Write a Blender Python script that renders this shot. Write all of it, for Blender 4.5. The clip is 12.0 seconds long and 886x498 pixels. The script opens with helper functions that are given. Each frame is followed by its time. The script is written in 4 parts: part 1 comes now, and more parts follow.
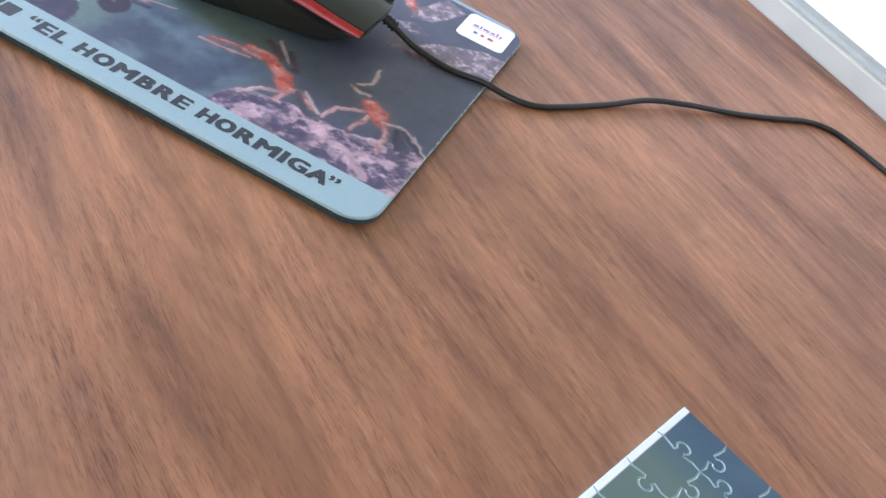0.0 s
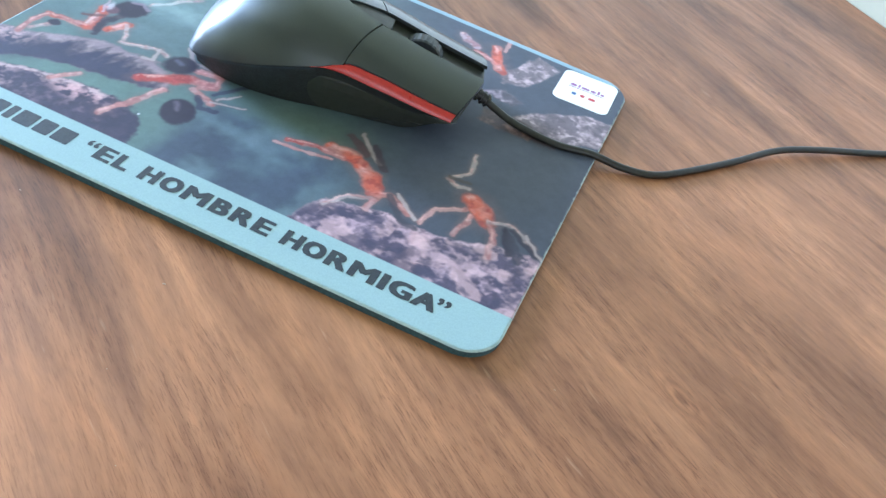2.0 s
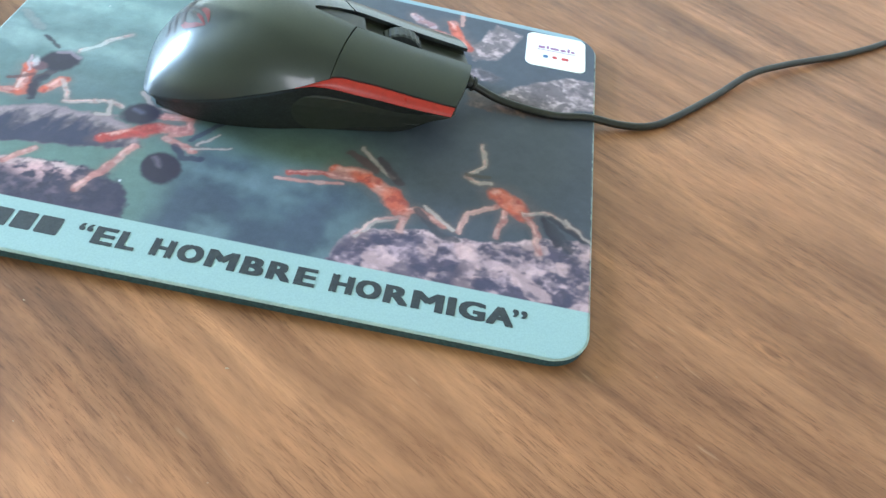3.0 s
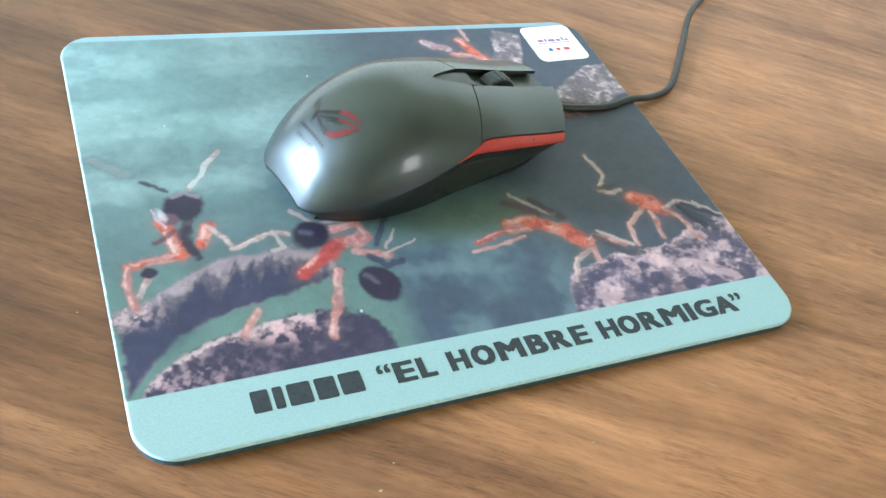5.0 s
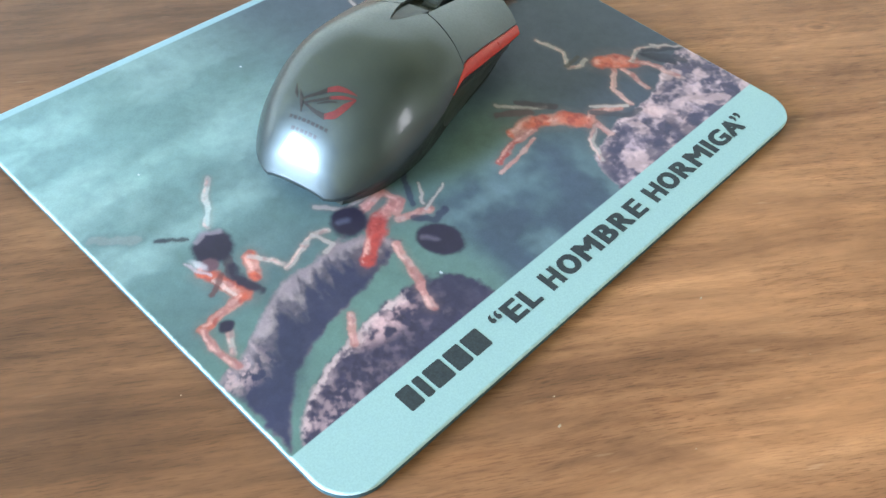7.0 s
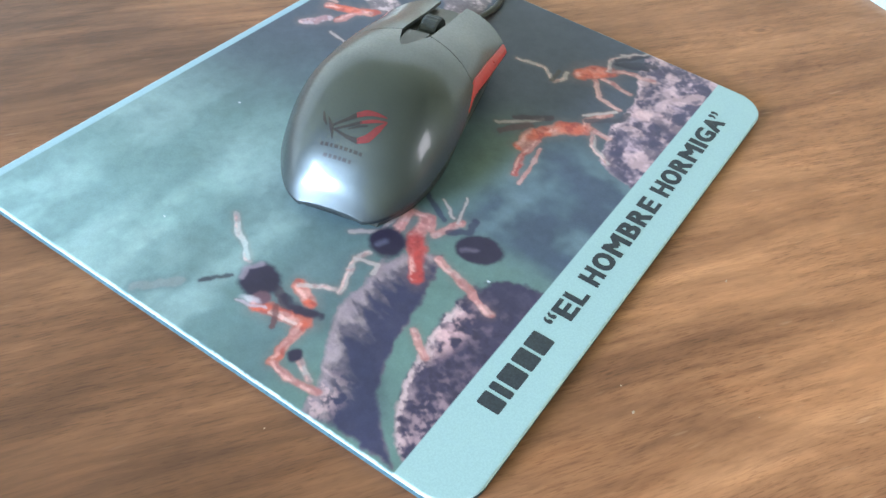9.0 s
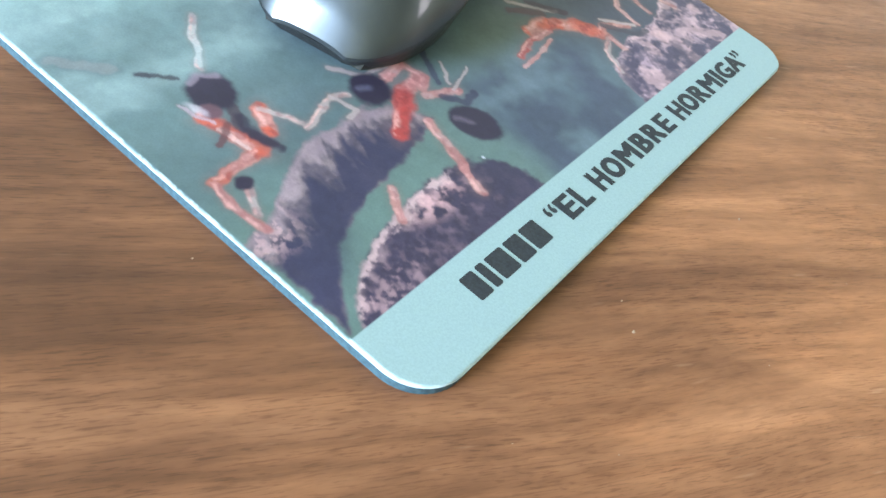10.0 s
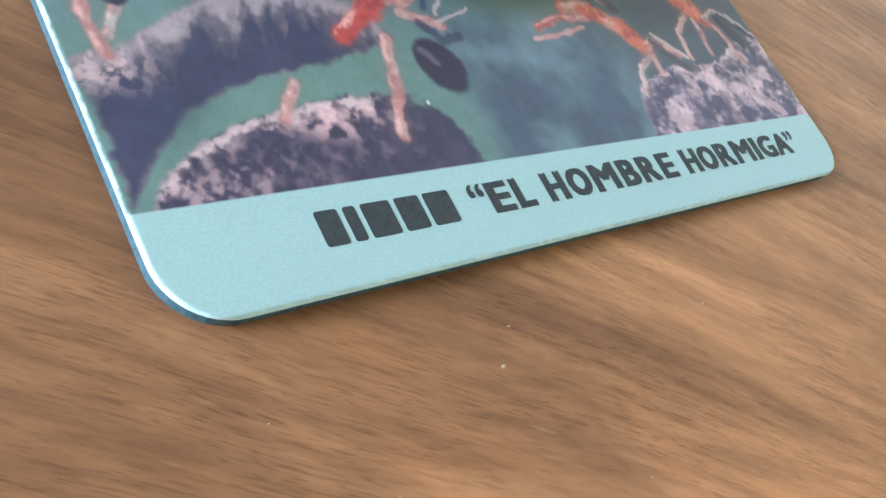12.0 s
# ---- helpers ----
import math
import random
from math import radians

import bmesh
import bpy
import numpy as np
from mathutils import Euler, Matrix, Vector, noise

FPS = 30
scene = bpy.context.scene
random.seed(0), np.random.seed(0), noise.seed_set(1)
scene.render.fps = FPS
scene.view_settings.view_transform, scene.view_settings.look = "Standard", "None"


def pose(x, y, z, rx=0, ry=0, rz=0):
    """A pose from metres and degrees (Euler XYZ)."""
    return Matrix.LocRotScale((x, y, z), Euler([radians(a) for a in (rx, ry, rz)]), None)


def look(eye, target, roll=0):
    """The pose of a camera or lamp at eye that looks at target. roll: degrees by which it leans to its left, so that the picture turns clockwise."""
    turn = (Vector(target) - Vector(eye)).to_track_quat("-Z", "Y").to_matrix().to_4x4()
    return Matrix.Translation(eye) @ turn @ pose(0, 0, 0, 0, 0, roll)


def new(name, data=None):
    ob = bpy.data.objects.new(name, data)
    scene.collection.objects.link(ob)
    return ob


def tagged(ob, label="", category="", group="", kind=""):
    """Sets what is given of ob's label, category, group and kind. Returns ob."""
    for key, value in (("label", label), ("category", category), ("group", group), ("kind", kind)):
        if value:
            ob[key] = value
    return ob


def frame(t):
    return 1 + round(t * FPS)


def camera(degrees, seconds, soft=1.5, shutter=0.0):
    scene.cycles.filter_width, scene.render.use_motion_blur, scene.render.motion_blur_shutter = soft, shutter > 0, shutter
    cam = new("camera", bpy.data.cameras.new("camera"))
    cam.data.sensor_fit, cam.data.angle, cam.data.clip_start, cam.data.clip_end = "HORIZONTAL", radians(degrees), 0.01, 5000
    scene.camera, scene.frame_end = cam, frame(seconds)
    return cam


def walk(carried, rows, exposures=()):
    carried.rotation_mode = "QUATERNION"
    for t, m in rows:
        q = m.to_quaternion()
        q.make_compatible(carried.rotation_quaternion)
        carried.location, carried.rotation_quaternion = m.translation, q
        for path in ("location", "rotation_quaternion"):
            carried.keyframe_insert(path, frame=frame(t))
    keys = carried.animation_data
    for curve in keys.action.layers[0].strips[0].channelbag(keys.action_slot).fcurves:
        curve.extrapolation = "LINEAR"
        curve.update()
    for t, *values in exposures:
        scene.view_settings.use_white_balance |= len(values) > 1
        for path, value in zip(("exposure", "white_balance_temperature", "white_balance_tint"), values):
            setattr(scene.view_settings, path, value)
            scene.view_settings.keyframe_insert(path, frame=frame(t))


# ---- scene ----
cam = camera(51.7, 12.0)
PATH = [
    (0, (0.276, -0.228, 0.212), (0.09, 1.281, -1.088), 23.8),
    (0.5, (0.27, -0.213, 0.21), (0.042, 1.287, -1.094), 20.6),
    (1, (0.258, -0.196, 0.207), (0.02, 1.283, -1.118), 19.9),
    (1.5, (0.248, -0.184, 0.205), (-0.05, 1.258, -1.149), 16.8),
    (2, (0.236, -0.178, 0.205), (-0.072, 1.279, -1.13), 16.0),
    (2.5, (0.22, -0.172, 0.203), (-0.066, 1.288, -1.133), 14.1),
    (3, (0.173, -0.166, 0.196), (0.179, 1.296, -1.169), 11.6),
    (3.5, (0.109, -0.177, 0.199), (0.365, 1.274, -1.155), 8.8),
    (3.7, (0.093, -0.181, 0.207), (0.386, 1.279, -1.128), 8.1),
    (5.3, (-0.027, -0.109, 0.222), (0.793, 1.015, -1.214), 14.5),
    (5.5, (-0.034, -0.103, 0.225), (0.801, 0.979, -1.235), 12.8),
    (6, (-0.027, -0.086, 0.21), (0.839, 0.882, -1.311), 8.7),
    (6.5, (-0.033, -0.078, 0.219), (0.868, 0.8, -1.336), 7.0),
    (7, (-0.059, -0.073, 0.217), (0.92, 0.785, -1.301), 4.1),
    (9, (-0.102, -0.037, 0.214), (1.107, 0.632, -1.231), 7.5),
    (9.5, (-0.107, -0.031, 0.189), (1.15, 0.541, -1.258), 13.3),
    (10, (-0.106, -0.02, 0.15), (1.252, 0.443, -1.244), 25.9),
    (10.5, (-0.089, -0.022, 0.139), (1.225, 0.486, -1.28), 31.3),
    (11, (-0.086, -0.034, 0.133), (1.212, 0.545, -1.273), 35.8),
    (11.5, (-0.074, -0.037, 0.126), (1.208, 0.535, -1.298), 40.8),
    (12, (-0.057, -0.041, 0.125), (1.247, 0.529, -1.279), 45.3),
]
EXPOSURES = [(0, -0.08, 5920, 40), (0.5, 0.08, 5800, 36), (1.0, 0.06, 5600, 30), (2.0, 0.18, 5550, 22), (3.0, 0.2, 5850, 15), (3.6, 0.18, 6150, 14), (5.5, 0.3, 6120, 14), (7.0, 0.27, 6030, 15), (9.0, 0.23, 6020, 19), (10.0, 0.24, 6180, 22), (12.0, 0.12, 6150, 20)]
walk(cam, [(t, look(eye, target, roll)) for t, eye, target, roll in PATH], EXPOSURES)

# ---- world and light ----
world = bpy.data.worlds.new("world")
scene.world = world
world.use_nodes = True
wn = world.node_tree.nodes
sky = wn.new("ShaderNodeTexSky")
sky.sky_type, sky.sun_disc = "NISHITA", False
sky.sun_elevation, sky.sun_rotation = radians(40), radians(130)
world.node_tree.links.new(sky.outputs[0], wn["Background"].inputs[0])
wn["Background"].inputs[1].default_value = 0.08

# the room's axes: x along the wood grain and the back edge of the table
ROOM = pose(0.11, 0.10, 0.0, 0, 0, -38.2)
BACK = 0.3478            # the table's back edge
FLOOR = -0.75           # the table top is at z = 0
X0, X1, Y0, CEIL = -2.0, 2.0, -2.3, 1.75
WIN_Y, WIN_Z, WIN_W, WIN_H = -0.92, 0.52, 0.95, 0.90
SIDE_Y, SIDE_Z, SIDE_W, SIDE_H = -1.05, 0.78, 0.6, 0.9


def area_lamp(name, m, sx, sy, watts, colour):
    data = bpy.data.lights.new(name, "AREA")
    data.shape, data.size, data.size_y, data.energy, data.color = "RECTANGLE", sx, sy, watts, colour
    ob = new(name, data)
    ob.matrix_world = m
    return ob


area_lamp("window_light", ROOM @ look((X0 - 0.06, WIN_Y, WIN_Z), (X0 + 1, WIN_Y, WIN_Z)), WIN_W - 0.1, WIN_H - 0.1, 200, (0.66, 0.86, 1.0))
area_lamp("side_window_light", ROOM @ look((X1 + 0.06, SIDE_Y, SIDE_Z), (X1 - 1, SIDE_Y, SIDE_Z)), SIDE_W - 0.1, SIDE_H - 0.1, 9, (1.0, 0.97, 0.90))


# ---- materials ----
def material(name, colour=(0.8, 0.8, 0.8), rough=0.5, metal=0.0, spec=0.5):
    m = bpy.data.materials.new(name)
    m.use_nodes = True
    b = m.node_tree.nodes["Principled BSDF"]
    b.inputs["Base Color"].default_value = (*colour, 1)
    b.inputs["Roughness"].default_value = rough
    b.inputs["Metallic"].default_value = metal
    b.inputs["Specular IOR Level"].default_value = spec
    return m


def node(m, kind, **values):
    n = m.node_tree.nodes.new(kind)
    for key, value in values.items():
        n.inputs[key.replace("_", " ")].default_value = value
    return n


def link(m, a, b):
    m.node_tree.links.new(a, b)


def bsdf(m):
    return m.node_tree.nodes["Principled BSDF"]


def coords(m, scale=(1, 1, 1)):
    c = m.node_tree.nodes.new("ShaderNodeTexCoord")
    p = node(m, "ShaderNodeMapping", Scale=scale)
    link(m, c.outputs["Object"], p.inputs["Vector"])
    return p.outputs[0]


def ramp(m, fac, stops):
    r = m.node_tree.nodes.new("ShaderNodeValToRGB")
    e = r.color_ramp.elements
    while len(e) < len(stops):
        e.new(0.5)
    for el, (p, c) in zip(e, stops):
        el.position, el.color = p, (*c, 1)
    link(m, fac, r.inputs[0])
    return r.outputs[0]


def mix(m, mode, fac, a, b):
    n = m.node_tree.nodes.new("ShaderNodeMix")
    n.data_type, n.blend_type = "RGBA", mode
    for sock, v in ((n.inputs[0], fac), (n.inputs[6], a), (n.inputs[7], b)):
        if isinstance(v, (int, float)):
            sock.default_value = v
        elif isinstance(v, tuple):
            sock.default_value = (*v, 1)
        else:
            link(m, v, sock)
    return n.outputs[2]


def bump(m, height, strength, distance):
    n = node(m, "ShaderNodeBump", Strength=strength, Distance=distance)
    link(m, height, n.inputs["Height"])
    link(m, n.outputs[0], bsdf(m).inputs["Normal"])


def noise_fac(m, scale, size, detail=4.0, rough=0.55, distortion=0.0):
    n = node(m, "ShaderNodeTexNoise", Scale=size, Detail=detail, Roughness=rough, Distortion=distortion)
    link(m, coords(m, scale), n.inputs["Vector"])
    return n.outputs[0]


def speckled(name, colour, rough, size, amount=0.25, metal=0.0, spec=0.5, relief=0.0):
    """A plain surface with fine mottling, uneven gloss and a little relief."""
    m = material(name, colour, rough, metal, spec)
    f = noise_fac(m, (1, 1, 1), size, 5)
    lo, hi = tuple(c * (1 - amount) for c in colour), tuple(min(1, c * (1 + amount)) for c in colour)
    link(m, ramp(m, f, [(0.3, lo), (0.7, hi)]), bsdf(m).inputs["Base Color"])
    g = noise_fac(m, (1, 1, 1), size * 0.23, 3)
    link(m, ramp(m, g, [(0.3, (rough * 0.85,) * 3), (0.7, (min(1, rough * 1.15),) * 3)]), bsdf(m).inputs["Roughness"])
    if relief:
        bump(m, f, 0.5, relief)
    return m


def walnut():
    m = material("walnut_veneer", rough=0.42, spec=0.45)
    tree = m.node_tree

    def wavy(scale, size, detail, rough, distortion, seed):
        """Noise drawn out along the grain, on slightly bent lines."""
        c = tree.nodes.new("ShaderNodeTexCoord")
        turn = node(m, "ShaderNodeMapping", Rotation=(0, 0, radians(-4)))
        link(m, c.outputs["Object"], turn.inputs["Vector"])
        bend = node(m, "ShaderNodeTexNoise", Scale=7.0, Detail=2.0)
        link(m, turn.outputs[0], bend.inputs["Vector"])
        off = tree.nodes.new("ShaderNodeVectorMath")
        off.operation = "MULTIPLY_ADD"
        off.inputs[1].default_value = (0, 0.012, 0)
        link(m, bend.outputs["Color"], off.inputs[0])
        link(m, turn.outputs[0], off.inputs[2])
        p = node(m, "ShaderNodeMapping", Scale=scale, Location=(seed, seed * 1.7, 0))
        link(m, off.outputs[0], p.inputs["Vector"])
        n = node(m, "ShaderNodeTexNoise", Scale=size, Detail=detail, Roughness=rough, Distortion=distortion)
        link(m, p.outputs[0], n.inputs["Vector"])
        return n.outputs[0]

    bands = wavy((2.6, 17, 1), 1.7, 4, 0.55, 0.9, 1.3)
    figure = wavy((6.5, 60, 1), 1.6, 4, 0.6, 1.1, 4.1)
    fibres = wavy((46, 330, 1), 1.5, 4, 0.65, 0.6, 7.7)
    pores = wavy((120, 1500, 1), 1.4, 3, 0.6, 0.4, 9.9)
    streaks = wavy((60, 640, 1), 1.2, 2, 0.5, 0.3, 3.3)
    patches = wavy((7, 13, 1), 2.0, 5, 0.6, 0.9, 2.9)
    where = wavy((9, 30, 1), 1.5, 3, 0.5, 0.4, 6.1)
    flecks = wavy((60, 420, 1), 1.0, 2, 0.5, 0.0, 5.5)
    c = ramp(m, bands, [(0.30, (0.180, 0.074, 0.036)), (0.45, (0.262, 0.114, 0.055)), (0.58, (0.318, 0.142, 0.069)), (0.72, (0.398, 0.186, 0.093))])
    c = mix(m, "MULTIPLY", 0.30, c, ramp(m, figure, [(0.33, (0.46, 0.41, 0.40)), (0.50, (0.98, 0.98, 0.98)), (0.70, (1.34, 1.30, 1.25))]))
    c = mix(m, "MULTIPLY", 0.32, c, ramp(m, fibres, [(0.32, (0.52, 0.47, 0.45)), (0.52, (1, 1, 1)), (0.72, (1.30, 1.26, 1.22))]))
    c = mix(m, "MULTIPLY", 0.52, c, ramp(m, patches, [(0.36, (0.62, 0.57, 0.57)), (0.52, (1, 1, 1)), (0.66, (1.26, 1.22, 1.16))]))
    # growth lines: fine even ripples along the grain
    tc = tree.nodes.new("ShaderNodeTexCoord")
    gm = node(m, "ShaderNodeMapping", Scale=(0.10, 1, 1), Rotation=(0, 0, radians(-0.4)))
    link(m, tc.outputs["Object"], gm.inputs["Vector"])
    rings = node(m, "ShaderNodeTexWave", Scale=58.0, Distortion=9.0, Detail=2.0, Detail_Scale=0.35)
    rings.bands_direction = "Y"
    link(m, gm.outputs[0], rings.inputs["Vector"])
    c = mix(m, "MULTIPLY", ramp(m, where, [(0.40, (0.05,) * 3), (0.62, (0.42,) * 3)]), c, ramp(m, rings.outputs["Fac"], [(0.1, (0.72, 0.66, 0.64)), (0.6, (1.06, 1.05, 1.05))]))
    # open pores: short dark dashes, denser in some bands than in others
    dense = ramp(m, where, [(0.36, (0.25, 0.25, 0.25)), (0.60, (1, 1, 1))])
    dash = ramp(m, pores, [(0.36, (0.8, 0.8, 0.8)), (0.48, (0, 0, 0))])
    c = mix(m, "MIX", mix(m, "MULTIPLY", 1.0, dash, dense), c, mix(m, "MULTIPLY", 1.0, c, (0.56, 0.50, 0.48)))
    dash = ramp(m, streaks, [(0.28, (0.6, 0.6, 0.6)), (0.42, (0, 0, 0))])
    c = mix(m, "MIX", mix(m, "MULTIPLY", 1.0, dash, dense), c, mix(m, "MULTIPLY", 1.0, c, (0.58, 0.52, 0.50)))
    c = mix(m, "MIX", ramp(m, flecks, [(0.68, (0, 0, 0)), (0.80, (0.35, 0.35, 0.35))]), c, (0.46, 0.28, 0.18))
    # uneven light along the grain, darker left and brighter middle, painted into the colour
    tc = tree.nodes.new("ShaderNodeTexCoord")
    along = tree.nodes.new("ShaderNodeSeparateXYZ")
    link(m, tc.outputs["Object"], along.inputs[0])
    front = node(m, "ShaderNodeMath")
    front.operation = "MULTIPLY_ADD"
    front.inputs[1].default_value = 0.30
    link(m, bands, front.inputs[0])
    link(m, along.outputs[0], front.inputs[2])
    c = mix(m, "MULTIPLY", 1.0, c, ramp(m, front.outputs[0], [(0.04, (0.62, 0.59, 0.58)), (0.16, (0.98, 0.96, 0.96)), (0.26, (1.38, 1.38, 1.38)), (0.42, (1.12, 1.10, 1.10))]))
    # a small knot with a paler ring, drawn out along the grain
    kx, ky, _ = ROOM.inverted() @ Vector((0.277, 0.028, 0))
    tc = tree.nodes.new("ShaderNodeTexCoord")
    km = node(m, "ShaderNodeMapping", Location=(-kx * 70, -ky * 150, 0), Scale=(70, 150, 0))
    link(m, tc.outputs["Object"], km.inputs["Vector"])
    kd = tree.nodes.new("ShaderNodeVectorMath")
    kd.operation = "LENGTH"
    link(m, km.outputs[0], kd.inputs[0])
    c = mix(m, "MULTIPLY", 0.8, c, ramp(m, kd.outputs["Value"], [(0.0, (0.50, 0.44, 0.42)), (0.16, (0.62, 0.58, 0.55)), (0.30, (1.15, 1.12, 1.08)), (0.50, (0.84, 0.82, 0.8)), (0.66, (1.12, 1.10, 1.08)), (1.0, (1, 1, 1))]))
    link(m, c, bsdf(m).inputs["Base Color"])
    link(m, ramp(m, figure, [(0.3, (0.52,) * 3), (0.7, (0.40,) * 3)]), bsdf(m).inputs["Roughness"])
    bump(m, pores, 0.15, 0.00015)
    return m


def printed_cloth():
    """The pad's woven top: its colours are the print, stored with the sheet."""
    m = material("printed_cloth", rough=0.5, spec=0.32)
    a = m.node_tree.nodes.new("ShaderNodeVertexColor")
    a.layer_name = "print"
    weave = noise_fac(m, (1, 1, 1), 1900, 2)
    c = mix(m, "MULTIPLY", 0.35, a.outputs[0], ramp(m, weave, [(0.3, (0.8, 0.8, 0.8)), (0.7, (1.15, 1.15, 1.15))]))
    link(m, c, bsdf(m).inputs["Base Color"])
    bsdf(m).inputs["Sheen Weight"].default_value = 0.06
    bump(m, weave, 0.3, 0.00008)
    return m


WALNUT = walnut()
CLOTH = printed_cloth()
WALL_PAINT = speckled("wall_paint", (0.43, 0.41, 0.26), 0.85, 14, 0.04)
WHITE_WALL = speckled("white_wall_paint", (0.82, 0.81, 0.72), 0.8, 20, 0.03)
CEILING_PAINT = speckled("ceiling_paint", (0.37, 0.35, 0.22), 0.9, 12, 0.03)
FLOOR_TILE = speckled("floor_tile", (0.34, 0.29, 0.24), 0.5, 6, 0.2)
TRIM_PAINT = speckled("trim_paint", (0.41, 0.40, 0.31), 0.5, 40, 0.05)
TRIM_GAP = speckled("grey_sealant", (0.34, 0.35, 0.30), 0.7, 60, 0.1)
FRAME_PAINT = speckled("window_frame_paint", (0.75, 0.76, 0.76), 0.4, 30, 0.04)
RUBBER = speckled("foam_rubber", (0.036, 0.080, 0.098), 0.7, 900, 0.35, relief=0.0001)
EDGE_CLOTH = speckled("cut_cloth_edge", (0.48, 0.62, 0.66), 0.8, 700, 0.25)
INK = speckled("black_ink", (0.022, 0.028, 0.038), 0.6, 1500, 0.35)
STICKER = speckled("white_sticker_paper", (0.86, 0.85, 0.86), 0.35, 300, 0.03)
STICKER_INK = speckled("purple_ink", (0.30, 0.12, 0.30), 0.5, 900, 0.2)
STICKER_RED = speckled("red_ink", (0.55, 0.04, 0.06), 0.5, 900, 0.2)
STICKER_BLUE = speckled("blue_ink", (0.05, 0.13, 0.32), 0.5, 900, 0.2)
GUNMETAL = speckled("gunmetal_paint", (0.056, 0.066, 0.070), 0.42, 5200, 0.02, metal=0.80)
bsdf(GUNMETAL).inputs["Coat Weight"].default_value = 0.75
bsdf(GUNMETAL).inputs["Coat Roughness"].default_value = 0.13
BLACK_PLASTIC = speckled("black_plastic", (0.018, 0.020, 0.021), 0.38, 700, 0.3)
TEXTURED_PLASTIC = speckled("textured_black_rubber", (0.016, 0.018, 0.018), 0.55, 1100, 0.4, relief=0.0003)
RED_PLASTIC = speckled("red_plastic", (0.50, 0.035, 0.028), 0.32, 600, 0.12)
DARK_SLOT = speckled("dark_slot_plastic", (0.03, 0.032, 0.026), 0.35, 500, 0.2)
WHEEL_RUBBER = speckled("wheel_rubber", (0.03, 0.035, 0.04), 0.45, 900, 0.3)
CABLE_RUBBER = speckled("cable_rubber", (0.020, 0.019, 0.018), 0.40, 500, 0.3)
LOGO_RED = speckled("emblem_red", (0.115, 0.012, 0.016), 0.35, 900, 0.15)
LOGO_DARK = speckled("emblem_dark", (0.016, 0.012, 0.014), 0.35, 900, 0.15)
DUST = speckled("dust", (0.40, 0.28, 0.20), 0.9, 900, 0.2)
# pale teal paints in the gloss on the pieces' rounded bevels
EDGE_GLOSS = speckled("board_edge_gloss", (0.34, 0.47, 0.49), 0.25, 400, 0.12)


def puzzle_print():
    m = material("puzzle_print", rough=0.16, spec=0.5)
    f = noise_fac(m, (1, 1, 1), 26, 2)
    sep = m.node_tree.nodes.new("ShaderNodeSeparateXYZ")
    link(m, coords(m), sep.inputs[0])
    c = ramp(m, f, [(0.35, (0.026, 0.070, 0.120)), (0.65, (0.050, 0.105, 0.160))])
    grad = node(m, "ShaderNodeMapRange", From_Min=-0.012, From_Max=-0.030)
    link(m, sep.outputs[1], grad.inputs[0])
    c = mix(m, "MIX", grad.outputs[0], c, (0.105, 0.165, 0.150))
    edge = node(m, "ShaderNodeMapRange", From_Min=0.0022, From_Max=0.0027)
    link(m, sep.outputs[0], edge.inputs[0])
    c = mix(m, "MIX", edge.outputs[0], (0.82, 0.86, 0.86), c)
    link(m, c, bsdf(m).inputs["Base Color"])
    return m


PUZZLE_PRINT = puzzle_print()


# ---- building helpers ----
def mesh_object(name, bm, mats, smooth=False):
    me = bpy.data.meshes.new(name)
    bm.normal_update()
    bm.to_mesh(me)
    bm.free()
    for m in mats if isinstance(mats, (list, tuple)) else [mats]:
        me.materials.append(m)
    if smooth:
        me.polygons.foreach_set("use_smooth", [True] * len(me.polygons))
    return new(name, me)


def part(name, bm, mats, parent, label="", smooth=False):
    ob = mesh_object(name, bm, mats, smooth)
    ob.parent = parent
    return tagged(ob, label)


def box(bm, lo, hi, bevel=0.0):
    r = bmesh.ops.create_cube(bm, size=1)
    s, c = [b - a for a, b in zip(lo, hi)], [(a + b) / 2 for a, b in zip(lo, hi)]
    bmesh.ops.scale(bm, vec=s, verts=r["verts"])
    bmesh.ops.translate(bm, vec=c, verts=r["verts"])
    if bevel:
        edges = list({e for v in r["verts"] for e in v.link_edges})
        bmesh.ops.bevel(bm, geom=edges, offset=bevel, segments=2, profile=0.5, affect="EDGES")
    return bm


def boxed(*args):
    return box(bmesh.new(), *args)


def rounded_rect(x0, y0, x1, y1, r, n=8):
    pts = []
    for cx, cy, a0 in ((x1 - r, y1 - r, 0), (x0 + r, y1 - r, 90), (x0 + r, y0 + r, 180), (x1 - r, y0 + r, 270)):
        for i in range(n + 1):
            a = radians(a0 + 90 * i / n)
            pts.append((cx + r * math.cos(a), cy + r * math.sin(a)))
    return pts


